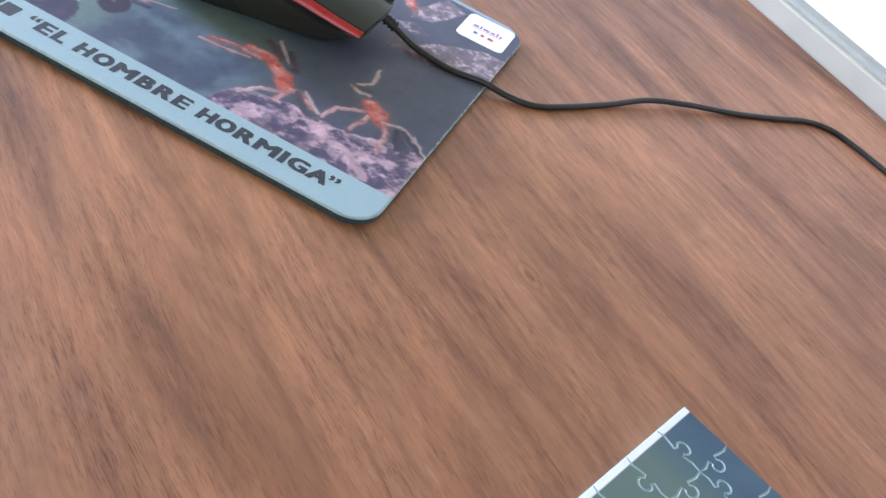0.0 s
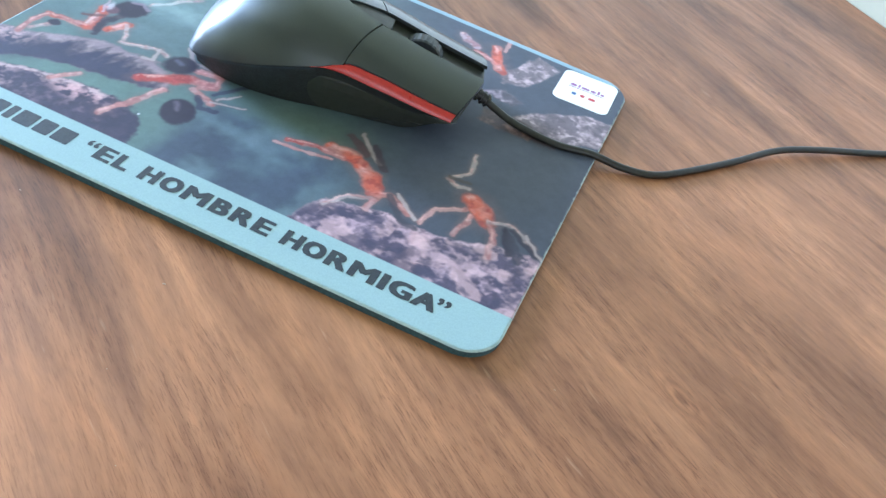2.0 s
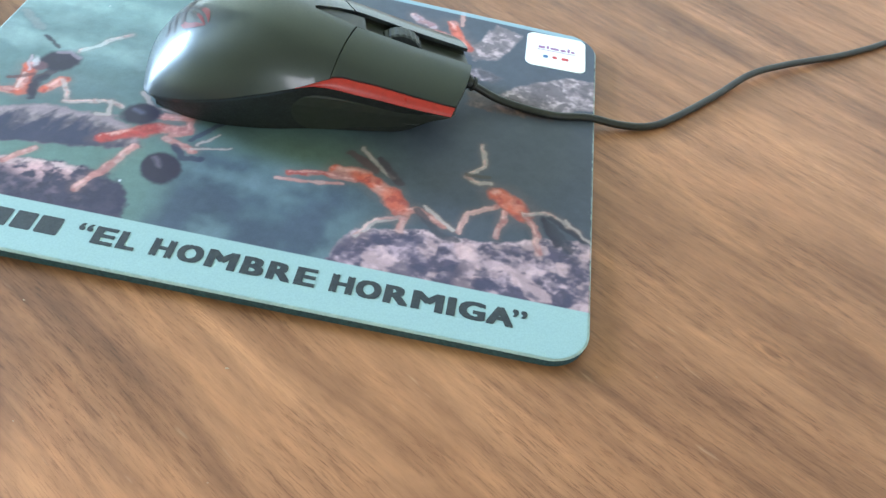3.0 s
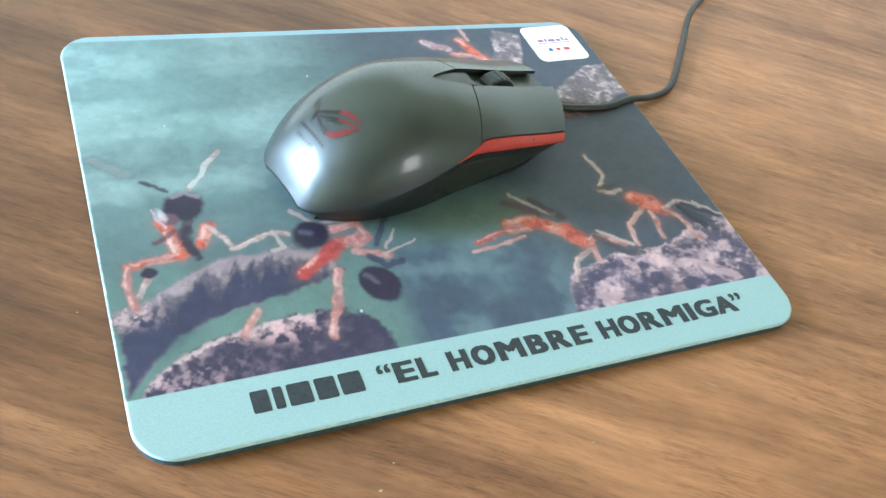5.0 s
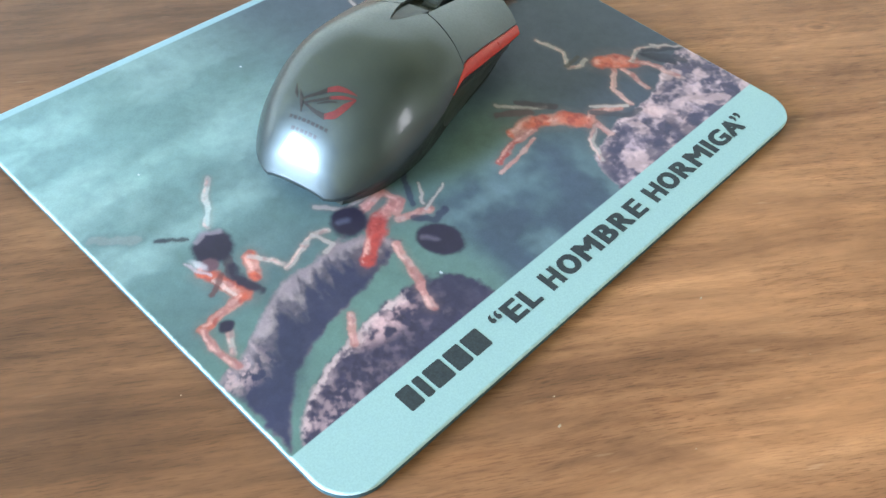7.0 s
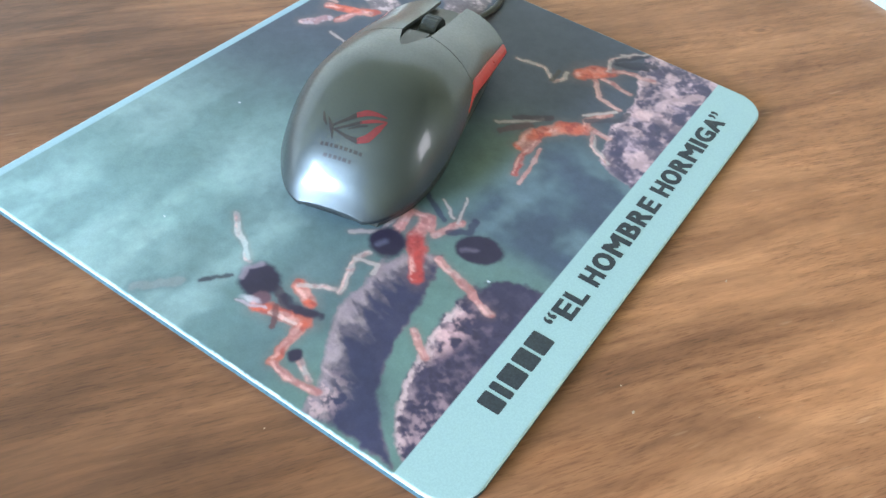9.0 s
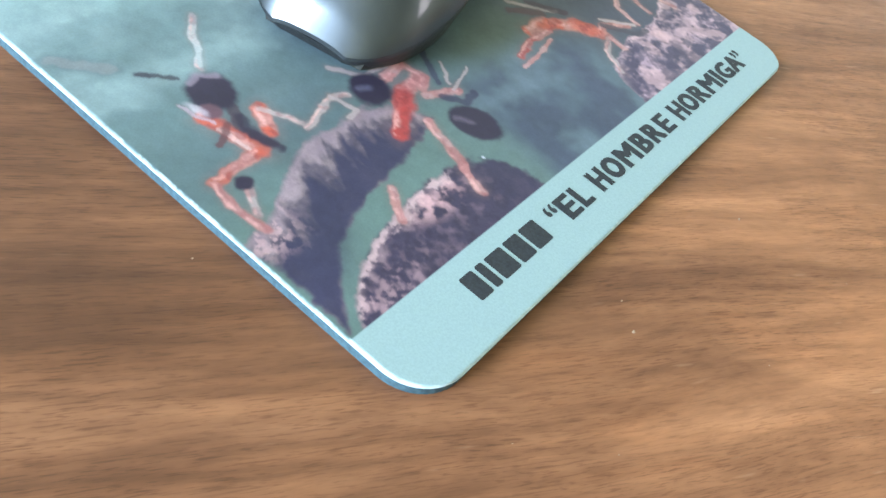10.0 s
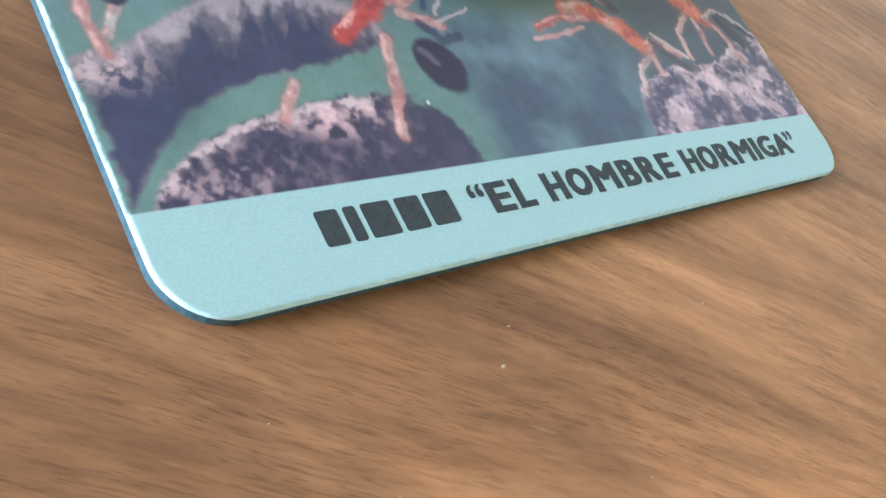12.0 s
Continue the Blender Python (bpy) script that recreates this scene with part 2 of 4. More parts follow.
def prism(bm, pts, z0, z1, inset=0.0, drop=0.0, mat_top=0, mat_side=0, z_of=None):
    """An upright prism over a closed outline, with a small bevel round its top."""
    n = len(pts)
    area = sum(pts[i][0] * pts[(i + 1) % n][1] - pts[(i + 1) % n][0] * pts[i][1] for i in range(n))
    if area < 0:
        pts = pts[::-1]
    rings = [[bm.verts.new((x, y, z0)) for x, y in pts]]
    if inset:
        inner = []
        for i in range(n):
            (ax, ay), (bx, by), (cx, cy) = pts[i - 1], pts[i], pts[(i + 1) % n]
            tx, ty = cx - ax, cy - ay
            d = math.hypot(tx, ty) or 1
            inner.append((bx - ty / d * inset, by + tx / d * inset))
        rings.append([bm.verts.new((x, y, z1 - drop)) for x, y in pts])
        rings.append([bm.verts.new((x, y, z1)) for x, y in inner])
    else:
        rings.append([bm.verts.new((x, y, z1)) for x, y in pts])
    for k in range(len(rings) - 1):
        for i in range(n):
            f = bm.faces.new((rings[k][i], rings[k][(i + 1) % n], rings[k + 1][(i + 1) % n], rings[k + 1][i]))
            f.material_index = mat_side
    f = bm.faces.new(rings[-1])
    f.material_index = mat_top
    bm.faces.new(rings[0][::-1]).material_index = mat_side
    return bm


def tube(points, radius, sides=10, steps=8):
    """A round cord along a smooth line through the points."""
    p = [Vector(q) for q in points]
    line = []
    for i in range(len(p) - 1):
        a, b, c, d = p[max(i - 1, 0)], p[i], p[i + 1], p[min(i + 2, len(p) - 1)]
        for k in range(steps):
            t = k / steps
            line.append(0.5 * (2 * b + (c - a) * t + (2 * a - 5 * b + 4 * c - d) * t * t + (3 * b - a - 3 * c + d) * t ** 3))
    line.append(p[-1])
    bm = bmesh.new()
    rings = []
    for i, q in enumerate(line):
        t = (line[min(i + 1, len(line) - 1)] - line[max(i - 1, 0)]).normalized()
        s = t.cross(Vector((0, 0, 1))).normalized()
        up = s.cross(t)
        rings.append([bm.verts.new(q + radius * (math.cos(a) * s + math.sin(a) * up)) for a in (2 * math.pi * k / sides for k in range(sides))])
    for r0, r1 in zip(rings, rings[1:]):
        for k in range(sides):
            bm.faces.new((r0[k], r0[(k + 1) % sides], r1[(k + 1) % sides], r1[k]))
    bm.faces.new(rings[0][::-1])
    bm.faces.new(rings[-1])
    bmesh.ops.recalc_face_normals(bm, faces=bm.faces)
    return bm


def structure(name, bm, mats, label, category):
    ob = mesh_object(name, bm, mats)
    ob.matrix_world = ROOM
    return tagged(ob, label, category, kind="structure")


# ---- the room ----
T = 0.12
structure("floor", boxed((X0 - T, Y0 - T, FLOOR - 0.1), (X1 + T, BACK + T + 0.02, FLOOR)), FLOOR_TILE, "plain tiled floor under the table", "floor")
structure("ceiling", boxed((X0 - T, Y0 - T, CEIL), (X1 + T, BACK + T + 0.02, CEIL + 0.1)), CEILING_PAINT, "plain painted ceiling of the room", "ceiling")
structure("wall_back", boxed((X0 - T, BACK + 0.016, FLOOR), (X1 + T, BACK + 0.016 + T, 0.28)), WHITE_WALL, "bright white wall behind the table edge", "wall")
structure("wall_back_upper", boxed((X0 - T, BACK + 0.020, 0.28), (X1 + T, BACK + 0.016 + T, CEIL)), WALL_PAINT, "plain painted upper part of the wall", "wall")
structure("wall_front", boxed((X0 - T, Y0 - T, FLOOR), (X1 + T, Y0, CEIL)), WALL_PAINT, "plain painted wall behind the camera", "wall")


def window_wall(name, xa, xb, wy, wz, ww, wh, label):
    """A wall with one rectangular opening through it."""
    bm = bmesh.new()
    w0, w1, h0, h1 = wy - ww / 2, wy + ww / 2, wz - wh / 2, wz + wh / 2
    for lo, hi in (((Y0, FLOOR), (w0, CEIL)), ((w1, FLOOR), (BACK + 0.016, CEIL)), ((w0, FLOOR), (w1, h0)), ((w0, h1), (w1, CEIL))):
        box(bm, (xa, lo[0], lo[1]), (xb, hi[0], hi[1]))
    return structure(name, bm, WALL_PAINT, label, "wall")


window_wall("wall_window", X0 - T, X0, WIN_Y, WIN_Z, WIN_W, WIN_H, "plain painted wall with a bright window opening")
window_wall("wall_side", X1, X1 + T, SIDE_Y, SIDE_Z, SIDE_W, SIDE_H, "plain painted side wall with a small window opening")
structure("trim", boxed((X0, BACK + 0.001, -0.06), (X1, BACK + 0.016, 0.0135), 0.0015), TRIM_PAINT, "pale grey trim strip along the table's back edge", "trim")
structure("trim_joint", boxed((X0, BACK + 0.006, 0.0135), (X1, BACK + 0.0158, 0.0165)), TRIM_GAP, "grey joint line between trim strip and wall", "trim")

# ---- the table ----
table = new("table")
table.matrix_world = ROOM
tagged(table, "walnut-veneered wooden table with a bare satin top", "table")
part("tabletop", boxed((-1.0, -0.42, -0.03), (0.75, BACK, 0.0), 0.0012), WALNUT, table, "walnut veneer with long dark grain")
for lx in (-0.94, 0.63):
    for ly in (-0.38, BACK - 0.10):
        part("leg", boxed((lx, ly, FLOOR), (lx + 0.06, ly + 0.06, -0.03), 0.003), WALNUT, table)


# ---- the mouse pad ----
PX, PY0, PY1, PR, PZ = 0.2205, 0.0045, 0.1900, 0.0125, 0.0035
BAND = 0.0255


def cut(x, y):
    """Skews the pad to fit the camera's view: its far edge runs nearer towards the right."""
    return y + (0.0045 - 0.0085 * x / PX) * np.clip((y - 0.09) / (PY1 - 0.09), 0, 1)


def pad_outline(inset):
    return [(x, float(cut(x, y))) for x, y in rounded_rect(inset, PY0 + inset, PX - inset, PY1 - inset, PR, 12)]


def value_noise(x, y, size, seed):
    """Smooth random values over the plane, one cell every `size`."""
    table_ = np.random.RandomState(seed).rand(64, 64)
    gx, gy = x / size + 100, y / size + 100
    ix, iy = np.floor(gx).astype(int), np.floor(gy).astype(int)
    fx, fy = gx - ix, gy - iy
    fx, fy = fx * fx * (3 - 2 * fx), fy * fy * (3 - 2 * fy)
    at = lambda a, b: table_[a % 64, b % 64]
    return (at(ix, iy) * (1 - fx) + at(ix + 1, iy) * fx) * (1 - fy) + (at(ix, iy + 1) * (1 - fx) + at(ix + 1, iy + 1) * fx) * fy


def fbm(x, y, size, seed, octaves=4):
    total, weight = 0, 0
    for k in range(octaves):
        total = total + value_noise(x, y, size / 2 ** k, seed + k) * 0.55 ** k
        weight += 0.55 ** k
    return total / weight


def smooth(a, b, v):
    t = np.clip((v - a) / (b - a), 0, 1)
    return t * t * (3 - 2 * t)


def stroke(x, y, pts, radius, soft=0.8):
    """The mask of a line of even width through points, in millimetres."""
    return 1 - smooth(radius - soft / 2, radius + soft / 2, reach(x, y, pts))


def blob(x, y, cx, cy, rx, ry, turn=0.0, soft=0.25):
    c, s = math.cos(radians(turn)), math.sin(radians(turn))
    u, v = (x - cx) * c + (y - cy) * s, -(x - cx) * s + (y - cy) * c
    return 1 - smooth(1 - soft, 1 + soft, np.hypot(u / rx, v / ry))


def reach(x, y, pts):
    """The distance from a line through points."""
    d = np.full(x.shape, 1e9)
    for (ax, ay), (bx, by) in zip(pts, pts[1:]):
        vx, vy = bx - ax, by - ay
        t = np.clip(((x - ax) * vx + (y - ay) * vy) / (vx * vx + vy * vy + 1e-9), 0, 1)
        d = np.minimum(d, np.hypot(x - ax - t * vx, y - ay - t * vy))
    return d


def region(x, y, pts, soft=1.0):
    """The mask of a closed shape: positive inside, with a soft rim."""
    inside, d = np.zeros(x.shape, bool), np.full(x.shape, 1e9)
    for (ax, ay), (bx, by) in zip(pts, pts[1:] + pts[:1]):
        vx, vy = bx - ax, by - ay
        t = np.clip(((x - ax) * vx + (y - ay) * vy) / (vx * vx + vy * vy + 1e-9), 0, 1)
        d = np.minimum(d, np.hypot(x - ax - t * vx, y - ay - t * vy))
        cross = ((ay > y) != (by > y)) & (x < (bx - ax) * (y - ay) / (by - ay + 1e-12) + ax)
        inside ^= cross
    return smooth(-soft, soft, np.where(inside, d, -d))


def pad_print(x, y):
    """The pad's printed picture: a blurred green ground, bark and stone, and plain red and dark shapes; x, y in millimetres."""
    col = np.zeros((*x.shape, 3))
    x, y = x - 1.5, BAND * 1000 + (y - BAND * 1000) / 1.03
    edge_y = y
    x, y = x + 1.5 * (fbm(x, y, 3.0, 201, 3) - 0.5), y + 1.5 * (fbm(x, y, 3.0, 207, 3) - 0.5)

    def lay(mask, colour):
        col[:] = col * (1 - mask[..., None]) + np.asarray(colour) * mask[..., None]

    wx, wy = x + 5 * (fbm(x, y, 18, 3) - 0.5), y + 5 * (fbm(x, y, 18, 9) - 0.5)
    big = fbm(x, y, 40, 21)
    # ground: lighter sea-green towards the far left corner, slate towards the right
    lay(np.ones(x.shape), (0.074, 0.122, 0.116))
    lay(smooth(0.35, 0.75, big) * 0.5, (0.090, 0.172, 0.136))
    lay(smooth(120, 20, x) * smooth(60, 150, y) * 0.85, (0.150, 0.262, 0.232))
    lay(smooth(45, 5, x) * smooth(120, 175, y) * 0.7, (0.250, 0.430, 0.385))
    lay(blob(x, y, 45, 132, 42, 7, -8, 0.8) * 0.35, (0.270, 0.440, 0.370))
    lay(smooth(105, 165, x + 0.25 * (y - 90)) * 0.9, (0.050, 0.060, 0.078))
    lay(smooth(60, 130, x) * smooth(120, 185, y) * 0.6, (0.038, 0.056, 0.070))
    lay(blob(x, y, 122, 72, 20, 8, 10, 0.9) * 0.55, (0.090, 0.130, 0.080))
    cloud = fbm(wx * 0.7, wy * 1.5, 26, 44, 4)
    far_left = smooth(115, 40, x) * smooth(70, 110, y)
    lay(far_left * smooth(0.42, 0.72, cloud) * 0.5, (0.260, 0.400, 0.350))
    lay(far_left * smooth(0.46, 0.30, cloud) * 0.45, (0.100, 0.190, 0.172))
    lay(smooth(100, 70, x) * smooth(75, 55, y) * 0.6, (0.108, 0.192, 0.142))
    blotch = fbm(wx, wy, 13, 33, 3)
    zone = smooth(78, 92, x) * smooth(150, 132, x) * smooth(70, 52, y)
    lay(zone * 0.8, (0.058, 0.092, 0.108))
    lay(zone * 0.8 * smooth(0.42, 0.78, blotch), (0.128, 0.195, 0.195))
    lay(zone * 0.9 * smooth(0.56, 0.24, blotch), (0.046, 0.066, 0.088))
    # bark and stones
    grain = fbm(wx, wy, 5.5, 51, 4)
    fine = fbm(x, y, 2.6, 77, 3)
    tiny = fbm(x, y, 1.1, 83, 2)

    clump = fbm(wx, wy, 3.6, 151, 3)
    lumps = fbm(wx, wy, 8.0, 157, 3)

    def rough_stone(pts, lit, dark, rim=1.2, rise=0.0, peak=0.55):
        """Lumpy stone: soft lit clumps over a dark ground, with a broken rim."""
        g = 3.0 * (clump - 0.5)
        m = region(x + g, y + g, pts, rim)
        lay(m, dark)
        body = 0.34 * lumps + 0.40 * clump + 0.26 * fine
        lay(m * smooth(0.46 + rise, 0.66 + rise, body) * 0.85, lit)
        lay(m * smooth(0.58 + rise, 0.72 + rise, 0.5 * body + 0.3 * fine + 0.2 * tiny) * peak, [min(1, v * 1.5) for v in lit])
        lay(m * smooth(0.50, 0.34, 0.5 * fine + 0.5 * tiny) * 0.45, [v * 0.6 for v in dark])
        return m

    shade = lambda ax, ay, bx, by: smooth(0, 1, ((x - ax) * (bx - ax) + (y - ay) * (by - ay)) / ((bx - ax) ** 2 + (by - ay) ** 2))

    # the branch, lit along its upper side
    branch = [(0, 56), (8, 57), (22, 65), (34, 70), (46, 69.5), (56, 71), (66, 66), (70, 58), (60, 55), (48, 52), (36, 50.5), (24, 47), (15, 43), (8, 36), (0, 27)]
    m = rough_stone(branch, (0.220, 0.185, 0.172), (0.088, 0.078, 0.092), 1.0, -0.02, 0.15)
    spiky = fbm(x - 0.25 * y, y * 0.32, 2.6, 163, 3)
    depth = reach(x, y, [(0, 56), (8, 57), (22, 65), (34, 70), (46, 69.5), (56, 71), (68, 65)])
    lay(m * smooth(0.26, 0.58, depth / 17 + 0.75 * (spiky - 0.5)) * 0.95, (0.030, 0.032, 0.062))
    lay(m * smooth(0.30, 0.10, depth / 17 + 0.6 * (spiky - 0.5)) * 0.55, (0.330, 0.270, 0.260))
    lay(m * smooth(18, 6, x) * smooth(46, 53, y) * smooth(0.44, 0.62, 0.5 * fine + 0.5 * tiny) * 0.7, (0.480, 0.340, 0.300))
    lay(blob(x, y, 14, 46, 12, 6, 40, 0.7) * 0.45, (0.030, 0.034, 0.060))
    # the stone below it
    hill = [(2, 24), (6, 30), (14, 36), (22, 39), (30, 41), (40, 42.5), (50, 44), (61, 43.5), (69, 41), (74, 36), (77, 26), (77, 22), (2, 22)]
    m = rough_stone(hill, (0.130, 0.098, 0.115), (0.042, 0.036, 0.060), 1.0, 0.05, 0.2)
    ridge = reach(x, y, [(5, 29), (13, 35), (22, 38.5), (32, 41), (44, 42.5), (58, 43.2)])
    lay(m * smooth(4.5, 0.5, ridge + 14 * (0.54 - 0.5 * clump - 0.5 * fine)) * smooth(62, 50, x) * 0.55, (0.290, 0.215, 0.205))
    lay(m * smooth(2.4, 0.3, ridge + 9 * (0.54 - 0.6 * fine - 0.4 * tiny)) * smooth(64, 52, x) * 0.6, (0.600, 0.460, 0.390))
    lay(m * blob(x, y, 47, 39, 9, 3.4, 4, 0.8) * smooth(0.44, 0.62, 0.5 * fine + 0.5 * clump) * 0.75, (0.580, 0.375, 0.330))
    lay(m * blob(x, y, 12, 27.5, 17, 5.0, 8, 0.8) * smooth(0.44, 0.66, 0.4 * tiny + 0.6 * fine) * 0.55, (0.400, 0.280, 0.255))
    lay(m * shade(58, 40, 72, 35) * 0.85, (0.032, 0.030, 0.054))
    crumbs = smooth(0.40, 0.66, 0.65 * fbm(x, y, 3.0, 71, 3) + 0.35 * tiny)
    # the pale stone on the right
    rock = [(139, 22), (140, 33), (144, 40), (152, 43), (163, 46), (176, 45), (188, 46.5), (203, 53), (214, 55), (222, 52), (222, 22)]
    m = rough_stone(rock, (0.310, 0.235, 0.240), (0.070, 0.060, 0.088), 0.9, -0.03)
    lay(m * smooth(0.5, 0.62, fbm(x, y, 7, 91, 3)) * 0.6, (0.500, 0.360, 0.320))
    lay(m * stroke(x, y, [(139, 30), (143, 39), (150, 42)], 2.0, 2) * 0.6, (0.560, 0.440, 0.400))
    lay(m * stroke(x, y, [(178, 44), (181, 36), (180, 27)], 3.0, 3) * 0.6, (0.620, 0.420, 0.360))
    lay(m * smooth(0.52, 0.40, fbm(x, y, 9, 95, 3)) * smooth(40, 28, y) * 0.7, (0.050, 0.045, 0.070))
    lay(m * smooth(0.46, 0.34, fbm(x, y * 1.8, 9.0, 97, 3)) * 0.75, (0.044, 0.042, 0.070))
    lay(m * stroke(x, y, [(141, 38), (150, 42), (163, 45), (178, 45), (192, 48), (206, 53), (219, 52)], 1.2, 2) * crumbs * 0.8, (0.600, 0.450, 0.410))
    lay(m * smooth(0.50, 0.70, 0.7 * fbm(x, y * 1.5, 7.0, 99, 3) + 0.3 * fine) * 0.55, (0.560, 0.410, 0.375))
    # stones at the far edge
    rough_stone([(166, 153), (172, 165), (176, 178), (187, 173), (183, 160), (178, 150), (170, 148)], (0.400, 0.330, 0.300), (0.150, 0.130, 0.130), 1.0, -0.06)
    rough_stone([(165, 137), (172, 143), (182, 139), (178, 134)], (0.330, 0.280, 0.280), (0.085, 0.080, 0.090), 1.2)
    rough_stone([(181, 127), (189, 136), (201, 144), (210, 149), (221, 149), (222, 131), (205, 124), (190, 122)], (0.370, 0.310, 0.280), (0.130, 0.110, 0.110), 1.0, -0.04)
    rough_stone([(170, 126), (182, 127), (198, 123), (203, 118), (186, 116), (172, 117)], (0.230, 0.150, 0.110), (0.080, 0.060, 0.055), 1.4)
    # plain red and dark shapes
    red, orange, pink, pale, black = (0.430, 0.060, 0.045), (0.540, 0.110, 0.055), (0.520, 0.240, 0.190), (0.420, 0.370, 0.310), (0.022, 0.018, 0.034)
    uneven = 0.65 + 0.85 * fbm(x, y, 4.0, 61, 2)
    for pts, r, c in (
        ([(19, 88), (21, 81), (23, 74)], 2.0, orange), ([(22, 74), (14, 73), (6, 72)], 1.3, orange), ([(16.8, 94), (17.8, 90), (20, 86)], 0.4, (0.42, 0.36, 0.36)), ([(19, 84), (21, 76)], 0.5, (0.66, 0.45, 0.36)), ([(6, 71), (5, 65), (6, 56)], 1.0, pink), ([(12, 68), (8, 60)], 0.9, pale),
        ([(33, 84), (29, 77)], 1.7, orange), ([(33, 84), (38, 75)], 0.8, pale),
        ([(72, 70), (66, 65), (57, 59)], 2.0, red), ([(79, 71), (73, 69)], 1.8, pink), ([(80, 77), (82, 70), (77, 67)], 1.2, pink), ([(72, 76), (80, 77)], 1.3, pink), ([(60, 73), (80, 77)], 1.0, pink),
        ([(56, 76), (52, 78), (38, 73)], 0.8, pale), ([(52, 78), (54, 71), (50, 70)], 0.7, pale), ([(68, 58), (64, 46), (59, 34)], 1.2, pink), ([(76, 65), (86, 61)], 1.1, pink), ([(40, 48), (34, 40)], 1.0, pink),
        ([(60, 86), (67, 79), (79, 79)], 0.7, pale), ([(85, 62), (97, 66)], 0.4, pale), ([(86, 64), (92, 72)], 0.4, pale),
        ([(133, 66), (142, 66), (148, 62), (153, 60), (157, 52)], 2.2, orange), ([(140, 63), (128, 63), (118, 60)], 1.0, red), ([(136, 60), (126, 58), (115, 57)], 0.6, pink), ([(155, 52), (162, 55), (171, 50)], 1.2, orange),
        ([(157, 50), (150, 46), (145, 38)], 0.9, pale), ([(158, 50), (158, 44)], 0.9, pink), ([(139, 80), (146, 72), (152, 68)], 0.7, pale), ([(136, 76), (145, 70)], 1.5, (0.09, 0.05, 0.05)),
        ([(187, 70), (192, 67), (195, 63)], 3.0, orange), ([(187, 64), (178, 58), (176, 49)], 0.9, pink), ([(190, 62), (188, 50)], 1.0, pink), ([(196, 63), (200, 58), (202, 46)], 0.9, pink), ([(196, 63), (204, 66), (214, 60)], 0.8, pale),
        ([(179, 95), (181, 84)], 0.8, pale), ([(181, 83), (175, 76), (180, 74), (184, 75)], 0.8, pale), ([(203, 62), (208, 52)], 1.6, black), ([(205, 64), (216, 56)], 0.9, black),
        ([(158, 172), (162, 163), (166, 156)], 2.0, orange), ([(161, 186), (162, 172)], 0.7, pink), ([(152, 163), (163, 160)], 1.4, red), ([(142, 172), (150, 167)], 1.8, (0.42, 0.33, 0.32)), ([(143, 160), (141, 150)], 0.6, pale),
        ([(28, 90), (24, 82), (26, 74)], 1.3, (0.05, 0.025, 0.035)), ([(22, 84), (16, 80)], 0.9, (0.10, 0.04, 0.04)), ([(80, 62), (84, 57), (90, 58)], 1.0, (0.03, 0.03, 0.06)), ([(84, 66), (88, 74), (94, 82)], 0.8, (0.035, 0.04, 0.07)),
        ([(146, 76), (154, 66)], 1.2, (0.05, 0.03, 0.04)), ([(162, 55), (170, 46), (176, 44)], 1.1, (0.05, 0.05, 0.06)), ([(164, 57), (174, 49)], 0.6, pale), ([(183, 78), (175, 77)], 0.7, (0.06, 0.05, 0.04)), ([(210, 64), (219, 55)], 0.5, pale), ([(206, 60), (212, 50)], 1.2, (0.035, 0.035, 0.05)),
        ([(43, 118), (38, 113), (35, 107), (30, 102)], 0.8, (0.42, 0.50, 0.44)), ([(16, 107), (23, 102)], 0.6, black), ([(2, 120), (12, 112)], 1.2, (0.19, 0.235, 0.21)),
    ):
        bent = x + 1.1 * (clump - 0.5) * min(1.6, r), y + 1.1 * (grain - 0.5) * min(1.6, r)
        d = reach(*bent, pts) / (r * (0.75 + 0.5 * uneven))
        m = smooth(1.25, 0.55, d) * (0.95 if r > 1.5 else 0.75)
        lay(smooth(2.6, 0.8, d) * 0.22, (0.20, 0.13, 0.10) if c[0] > 0.3 else (0.05, 0.06, 0.07))
        lay(m, [v * 0.88 for v in c])
        lay(m * smooth(0.52, 0.66, lumps) * 0.45, pale if c[0] > 0.3 else c)
        if r > 0.75 and c[0] > 0.3:
            lit = [(a - 0.35 * r, b + 0.45 * r) for a, b in pts]
            lay(m * smooth(0.75, 0.15, reach(*bent, lit) / r) * smooth(0.34, 0.58, fine) * 0.7, (0.66, 0.40, 0.31))
            lay(m * smooth(0.50, 0.32, clump) * 0.55, (0.16, 0.035, 0.04))
    for cx, cy, rx, ry, turn, c in ((154, 57, 5.6, 3.0, -52, orange), (143, 65, 5.5, 2.4, -8, orange), (191, 67, 5.2, 3.7, -32, orange), (68, 66, 5.6, 3.2, 45, red), (161, 164, 4.6, 2.4, -60, orange)):
        m = blob(x + 2.4 * (fine - 0.5), y + 2.4 * (grain - 0.5), cx, cy, rx, ry, turn, 0.35)
        lay(m * 0.85, [v * 0.9 for v in c])
        lay(m * smooth(0.58, 0.30, fine) * 0.6, (0.20, 0.035, 0.035))
        lay(m * smooth(0.50, 0.80, grain) * 0.6, (0.60, 0.26, 0.18))
    lay(blob(x, y, 26.8, 94.3, 7.0, 6.2, 35, 0.18), black)
    lay(blob(x, y, 22, 89, 2.6, 2.6), (0.11, 0.06, 0.07))
    lay(blob(x, y, 19.6, 91.0, 1.2, 3.0, 20, 0.5) * 0.5, (0.62, 0.60, 0.58))
    lay(stroke(x, y, [(24, 99), (28, 100.5), (32, 98)], 0.9, 1.2) * 0.5, (0.30, 0.26, 0.28))
    lay(blob(x, y, 63.8, 74.5, 6.6, 5.8, 30, 0.18), black)
